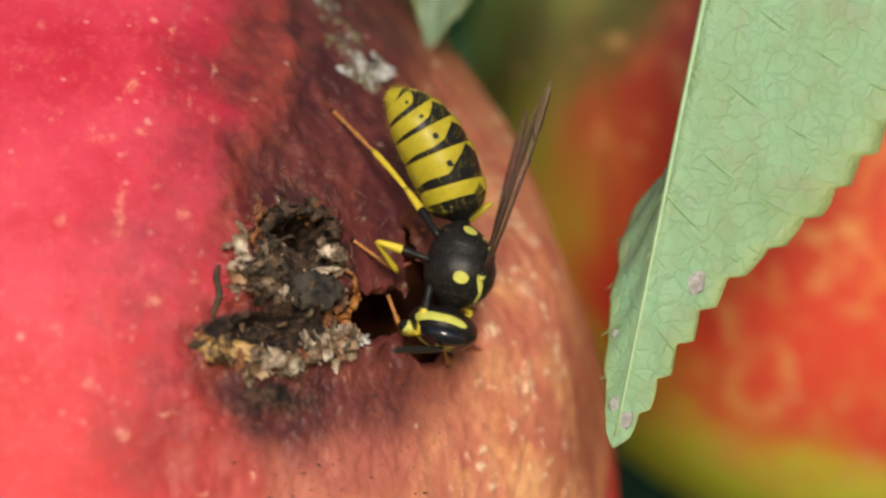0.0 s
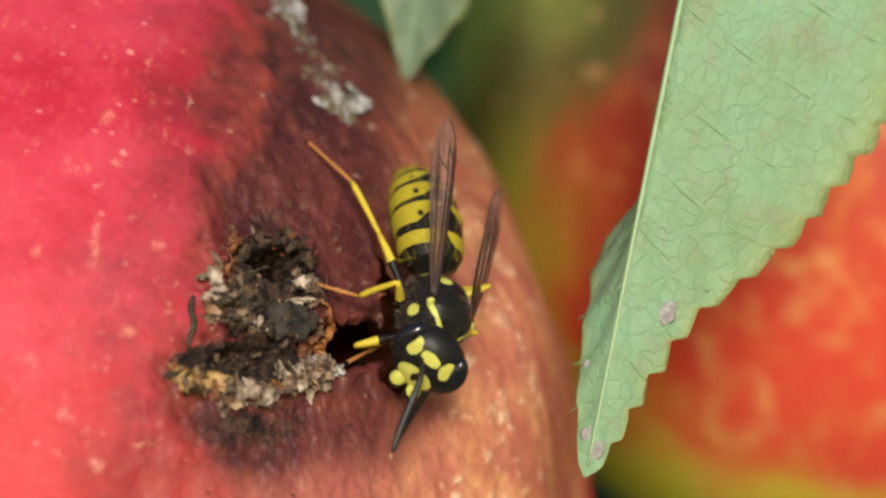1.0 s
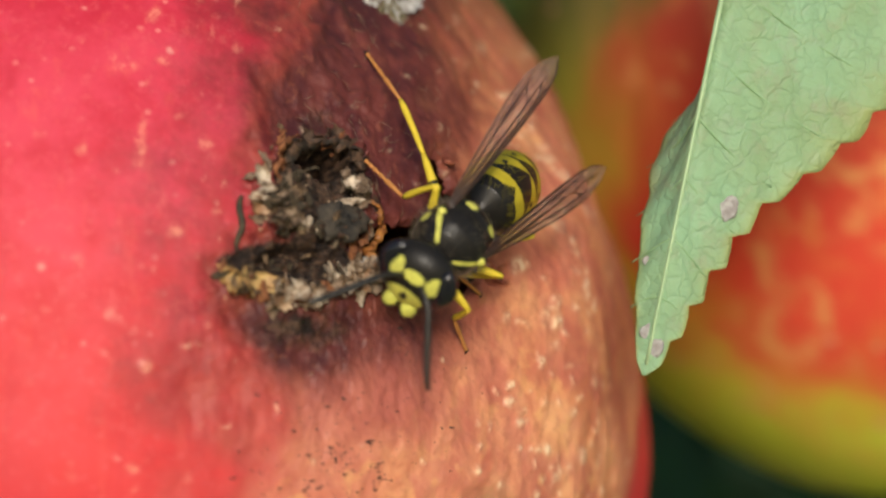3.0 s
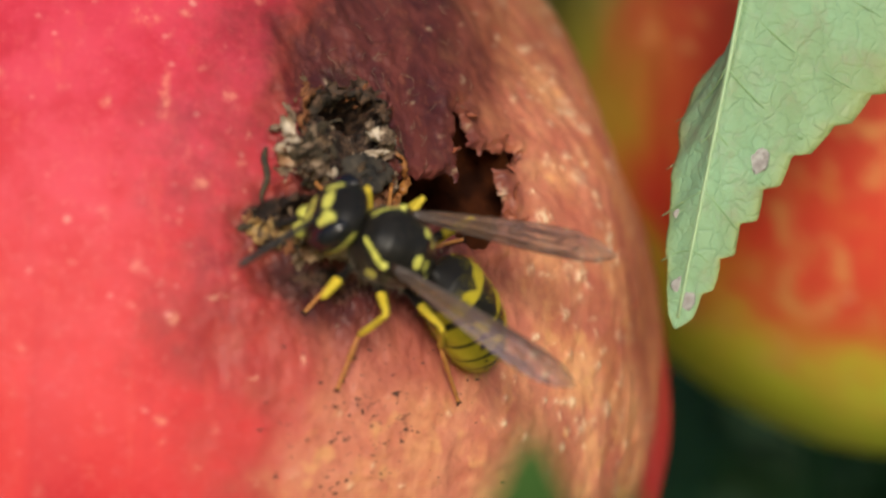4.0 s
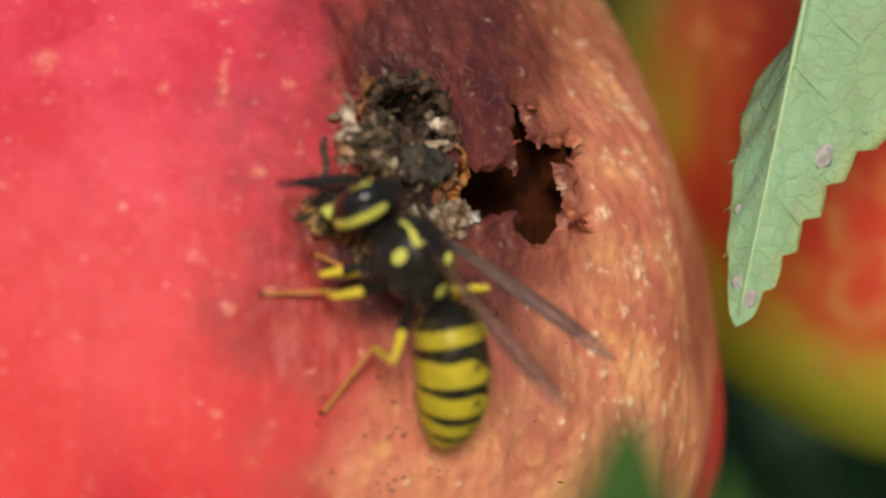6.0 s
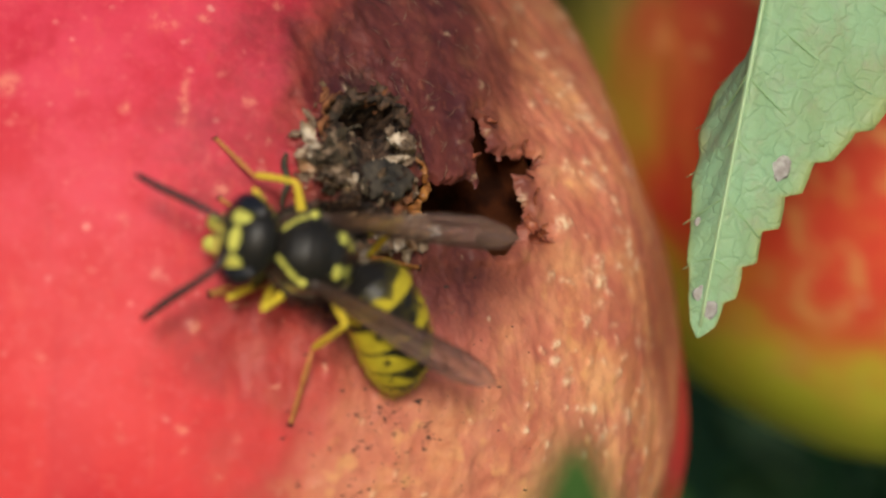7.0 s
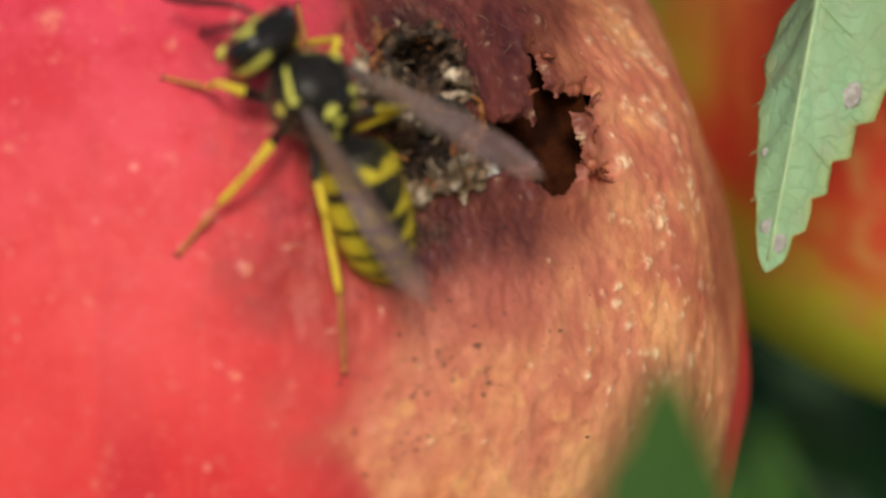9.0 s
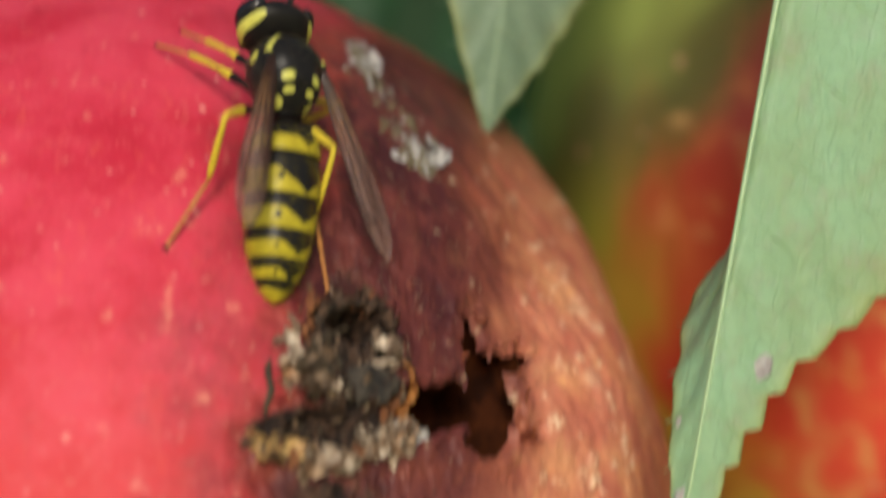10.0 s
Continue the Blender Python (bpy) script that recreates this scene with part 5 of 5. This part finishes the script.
    foot_rf = [(0, 23.1, -29.6, 11.6), (0.5, 22.7, -30.0, 11.5), (1, 22.3, -30.9, 9.6), (1.5, 19.2, -33.0, 9.5), (2, 21.7, -31.8, 7.9),
            (2.5, 21.8, -31.2, 9.8), (2.7, 21.9, -31.1, 9.9), (3.8, 16.3, -35.1, 10.4), (4, 16.7, -34.6, 11.3), (4.5, 17.4, -34.0, 12.2),
            (5, 16.2, -34.8, 11.7), (6.3, 16.9, -34.7, 11.0), (6.5, 16.9, -34.7, 11.0), (7, 11.2, -36.9, 10.8), (7.5, 6.5, -37.2, 10.8),
            (8, 10.4, -36.4, 13.1), (8.5, 8.0, -36.9, 13.5), (9, 11.2, -35.0, 16.1), (9.5, 13.8, -29.7, 23.2), (9.7, 14.1, -25.8, 27.2),
            (10, 14.1, -24.9, 28.1)]
    foot_rm = [(0, 21.0, -29.9, 14.5), (0.5, 21.2, -28.8, 16.2), (1, 19.6, -31.2, 13.8), (1.5, 19.4, -31.5, 13.3), (2, 20.0, -30.9, 13.7),
            (2.5, 19.8, -30.5, 14.9), (2.7, 19.9, -30.5, 14.8), (3.8, 20.9, -32.0, 12.1), (4, 20.8, -32.3, 11.4), (4.5, 21.1, -32.5, 10.2),
            (5, 19.8, -33.5, 9.5), (6.3, 20.6, -33.2, 8.9), (6.5, 20.6, -33.2, 8.9), (7, 10.7, -35.3, 13.5), (7.5, 8.6, -36.2, 12.6),
            (8, 9.8, -36.2, 14.3), (8.5, 10.3, -35.6, 15.2), (9, 12.3, -34.0, 17.3), (9.5, 16.9, -30.3, 20.1), (9.7, 17.0, -26.9, 24.2),
            (10, 17.0, -26.2, 25.1)]
    foot_rh = [(0, 19.7, -25.8, 22.1), (0.5, 19.8, -25.8, 22.1), (1, 19.7, -25.9, 22.1), (1.5, 19.9, -25.5, 22.3), (2, 19.6, -26.0, 22.0),
            (2.5, 20.0, -26.0, 21.7), (2.7, 19.5, -25.8, 22.4), (3.8, 24.5, -30.1, 10.2), (4, 24.8, -30.4, 8.5), (4.5, 23.9, -31.7, 5.7),
            (5, 24.7, -30.5, 2.2), (6.3, 23.3, -32.3, 4.3), (6.5, 22.6, -31.9, 3.7), (7, 21.4, -33.1, 7.4), (7.5, 18.1, -34.1, 7.7),
            (8, 16.7, -36.0, 5.7), (8.5, 17.7, -35.4, 6.5), (9, 17.8, -34.5, 10.0), (9.5, 18.2, -32.2, 15.5), (9.7, 17.6, -32.1, 16.2),
            (10, 16.9, -31.5, 16.4)]
    foot_lf = [(0, 26.8, -28.8, 7.8), (0.5, 27.4, -27.7, 9.3), (1, 26.4, -29.4, 6.9), (1.5, 22.2, -31.9, 5.9), (2, 22.3, -31.9, 5.7),
            (2.5, 23.0, -31.2, 6.7), (2.7, 26.4, -29.8, 5.0), (3.8, 15.7, -35.7, 4.4), (4, 16.2, -35.5, 4.7), (4.5, 13.3, -36.4, 6.3),
            (5, 13.7, -35.6, 9.5), (6.3, 13.8, -36.1, 7.2), (6.5, 13.9, -36.0, 7.3), (7, 10.8, -38.1, 6.2), (7.5, 7.6, -38.4, 3.1),
            (8, 7.9, -37.6, 8.2), (8.5, 11.1, -36.9, 7.7), (9, 6.1, -36.5, 13.4), (9.5, 9.7, -31.8, 22.5), (9.7, 6.7, -24.7, 30.4),
            (10, 5.3, -21.9, 32.2)]
    foot_lm = [(0, 28.4, -26.1, 11.0), (0.5, 28.5, -25.2, 12.8), (1, 28.3, -26.6, 9.9), (1.5, 27.4, -27.7, 9.5), (2, 26.3, -29.1, 8.4),
            (2.5, 26.5, -29.2, 7.1), (2.7, 27.1, -28.4, 8.1), (3.8, 23.2, -31.7, 0.5), (4, 17.7, -35.1, 0.8), (4.5, 13.2, -36.8, 3.9),
            (5, 11.0, -37.4, 5.2), (6.3, 11.5, -37.2, 5.2), (6.5, 11.2, -37.3, 5.4), (7, 10.9, -37.3, 6.0), (7.5, 8.2, -38.4, 0.6),
            (8, 6.9, -38.3, 5.3), (8.5, 6.8, -38.3, 5.4), (9, 6.9, -38.3, 5.2), (9.5, 8.5, -34.8, 16.3), (9.7, 6.5, -27.6, 27.6),
            (10, 5.9, -24.3, 30.3)]
    foot_lh = [(0, 27.8, -24.1, 16.0), (0.5, 27.3, -23.4, 17.8), (1, 28.3, -24.3, 14.8), (1.5, 28.2, -24.9, 13.9), (2, 28.4, -25.7, 11.8),
            (2.5, 28.8, -25.9, 10.5), (2.7, 28.6, -25.3, 12.2), (3.8, 23.8, -31.3, -0.7), (4, 23.7, -31.3, -0.2), (4.5, 18.2, -34.8, -1.5),
            (5, 13.9, -36.8, 0.1), (6.3, 14.4, -36.6, -0.6), (6.5, 14.1, -36.7, -0.3), (7, 14.4, -36.6, -0.3), (7.5, 14.4, -36.6, -0.4),
            (8, 14.4, -36.6, -0.3), (8.5, 14.4, -36.6, -0.2), (9, 14.3, -36.6, -0.6), (9.5, 11.5, -35.0, 13.6), (9.7, 8.0, -35.6, 14.7),
            (10, 8.8, -33.7, 18.3)]
    antenna_tip_r = [(0, 23.7, -36.2, 8.8), (0.5, 23.5, -34.3, 9.2), (1, 24.6, -35.9, 4.9), (1.5, 20.1, -37.0, 10.8), (2, 21.2, -40.4, 12.1),
            (2.5, 21.3, -40.2, 8.2), (2.7, 20.9, -38.5, 8.5), (3.8, 12.9, -38.2, 6.6), (4, 13.1, -34.9, 8.2), (4.5, 13.4, -34.7, 8.1),
            (5, 12.2, -35.1, 11.4), (6.3, 12.1, -35.7, 10.5), (6.5, 12.4, -34.8, 10.5), (7, 7.7, -41.7, 12.0), (7.5, 2.8, -44.5, 9.5),
            (8, 8.7, -39.3, 15.8), (8.5, 10.7, -39.5, 14.2), (9, 6.5, -38.2, 17.3)]
    antenna_tip_l = [(0, 26.6, -25.4, 7.9), (0.5, 27.8, -24.4, 9.0), (1, 24.6, -30.9, 4.8), (1.5, 23.7, -31.9, 5.8), (2, 26.0, -37.0, 4.3),
            (2.5, 25.7, -36.8, 3.3), (2.7, 28.1, -36.3, 3.6), (3.8, 12.3, -38.4, 6.4), (4, 13.8, -41.3, 7.3), (4.5, 14.0, -41.2, 8.9),
            (5, 13.2, -43.1, 11.2), (6.3, 13.2, -42.3, 10.3), (6.5, 13.2, -42.3, 10.3), (7, 8.4, -42.1, 5.2), (7.5, 4.3, -43.5, 2.0),
            (8, 9.2, -45.3, 8.0), (8.5, 10.5, -46.9, 7.9), (9, 7.0, -35.3, 15.9)]
    abdomen_roll = [(0, 36), (0.5, 36), (1, 15), (1.5, 0), (3.8, 0), (5, 6), (6.5, 4), (7, 0), (9, 0), (9.5, 4), (10, 12)]
    head_turn = [(0, -3, 9, 2), (0.5, 16, 17, 10), (1, 21, 19, -29), (1.5, 28, 11, -6), (2, 15, -13, -7), (2.5, 19, 1, -9), (2.7, 25, 18, 8),
            (3.8, 25, 29, 13), (4, 26, 14, 1), (4.5, 14, 21, -16), (5, 8, 7, -5), (6.3, 25, -4, -11), (6.5, 20, 3, -9), (7, 31, -14, 1),
            (7.5, 23, -1, 2), (8, 40, 25, 13), (8.5, 38, 9, 28), (9, 16, 14, 0), (9.5, -2, -0, 2), (9.7, -3, -0, 2), (10, -5, -0, -0)]
    tips = {1: antenna_tip_r, -1: antenna_tip_l}
    wing_lean = [(0, 0.45), (1, 0.30), (2, 0.20), (4, 0.0), (6.5, -0.15), (10, -0.10)]
    wing_tips = {1: wing_tip_r, -1: wing_tip_l}
    feet = dict(rf=foot_rf, rm=foot_rm, rh=foot_rh, lf=foot_lf, lm=foot_lm, lh=foot_lh)
    keys = {}

    def key(ob, t, m):
        keys.setdefault(ob, []).append((t, metres(m)))

    for step in range(101):
        t = step / 10
        k = max(i for i, r in enumerate(body_rows) if r[0] <= t + 1e-6)
        k = min(k, len(body_rows) - 2)
        (t0, m0), (t1, m1) = body_rows[k], body_rows[k + 1]
        u = (t - t0) / (t1 - t0)
        q = m0.to_quaternion().slerp(m1.to_quaternion(), u)
        body = Matrix.LocRotScale(m0.translation.lerp(m1.translation, u), q, None)
        inv = body.inverted()
        key(WASP, t, body)
        k = min(max(i for i, r in enumerate(head_turn) if r[0] <= t + 1e-6), len(head_turn) - 2)
        (t0, *e0), (t1, *e1) = head_turn[k], head_turn[k + 1]
        q = pose(0, 0, 0, *e0).to_quaternion().slerp(pose(0, 0, 0, *e1).to_quaternion(), (t - t0) / (t1 - t0))
        head = Matrix.LocRotScale(HEAD_AT, q, None)
        key(HEAD, t, head)
        for sx, rows in tips.items():
            if rows[0][0] <= t <= rows[-1][0]:
                tip = inv @ Vector(between(rows, t))
            else:
                tip = Vector((sx * 3.2, 8.4, -0.6))
            root = Vector((sx * 0.46, 2.15, 0.20))
            want = (head.inverted() @ tip) - root
            key(ANTENNA[sx], t, aim(root, want, (0, -0.2, 1)))
        pitch, yaw, curl, swing, reach = between(abdomen_bend, t)
        roll = pose(0, 0, 0, 0, float(between(abdomen_roll, t)[0]), 0)
        base = pose(*PETIOLE) @ pose(0, 0, 0, 0, 0, yaw) @ pose(0, 0, 0, pitch) @ roll
        key(ABDOMEN, t, base)
        m = Matrix.Identity(4)
        for i, ring in enumerate(TERGITES):
            m = m @ pose(0, -SEG[i] * reach / 100, 0) @ pose(0, 0, 0, 0, 0, swing) @ pose(0, 0, 0, curl)
            key(ring, t, roll.inverted() @ m @ roll)
        for sx, wing in WINGS.items():
            root = Vector((sx * WING_ROOT[0], WING_ROOT[1], WING_ROOT[2]))
            tip = inv @ Vector(between(wing_tips[sx], t))
            lean = float(between(wing_lean, t)[0]) if sx > 0 else -0.28
            key(wing, t, aim(root, tip - root, (lean, 0, 0.8)))
        for name, rows in feet.items():
            a, b, c = leg_poses(name[1], name[0], body, stepping(rows, t))
            leg, tib, tar = LEGS[name]
            key(leg, t, a)
            key(tib, t, b)
            key(tar, t, c)
    for ob, rows in keys.items():
        walk(ob, rows)
    # the hanging leaf sways a little
    leaf = bpy.data.objects["leaf"]
    rest = leaf.matrix_basis.copy()
    sway = [(0, -0.17, 0.04), (0.5, -0.25, 0.12), (1, -0.29, 0.03), (1.5, -0.25, 0.04), (2, -0.05, 0.07), (2.5, 0.06, 0.13), (2.7, -0.19, 0.42),
            (3.8, 0.20, 0.25), (4, 0.20, 0.25), (5, 0.20, 0.24), (6.5, -0.04, 0.26), (7, 0.14, 0.07), (7.5, 0.46, 0.29), (8, 0.37, 0.33), (8.5, 0.23,
            0.18), (9, 0.16, 0.35), (9.5, 0.04, 0.19), (10, -0.46, 0.18)]
    walk(leaf, [(t, Matrix.Translation((dx * MM, 0, dz * MM)) @ rest) for t, dx, dz in sway])


motions()
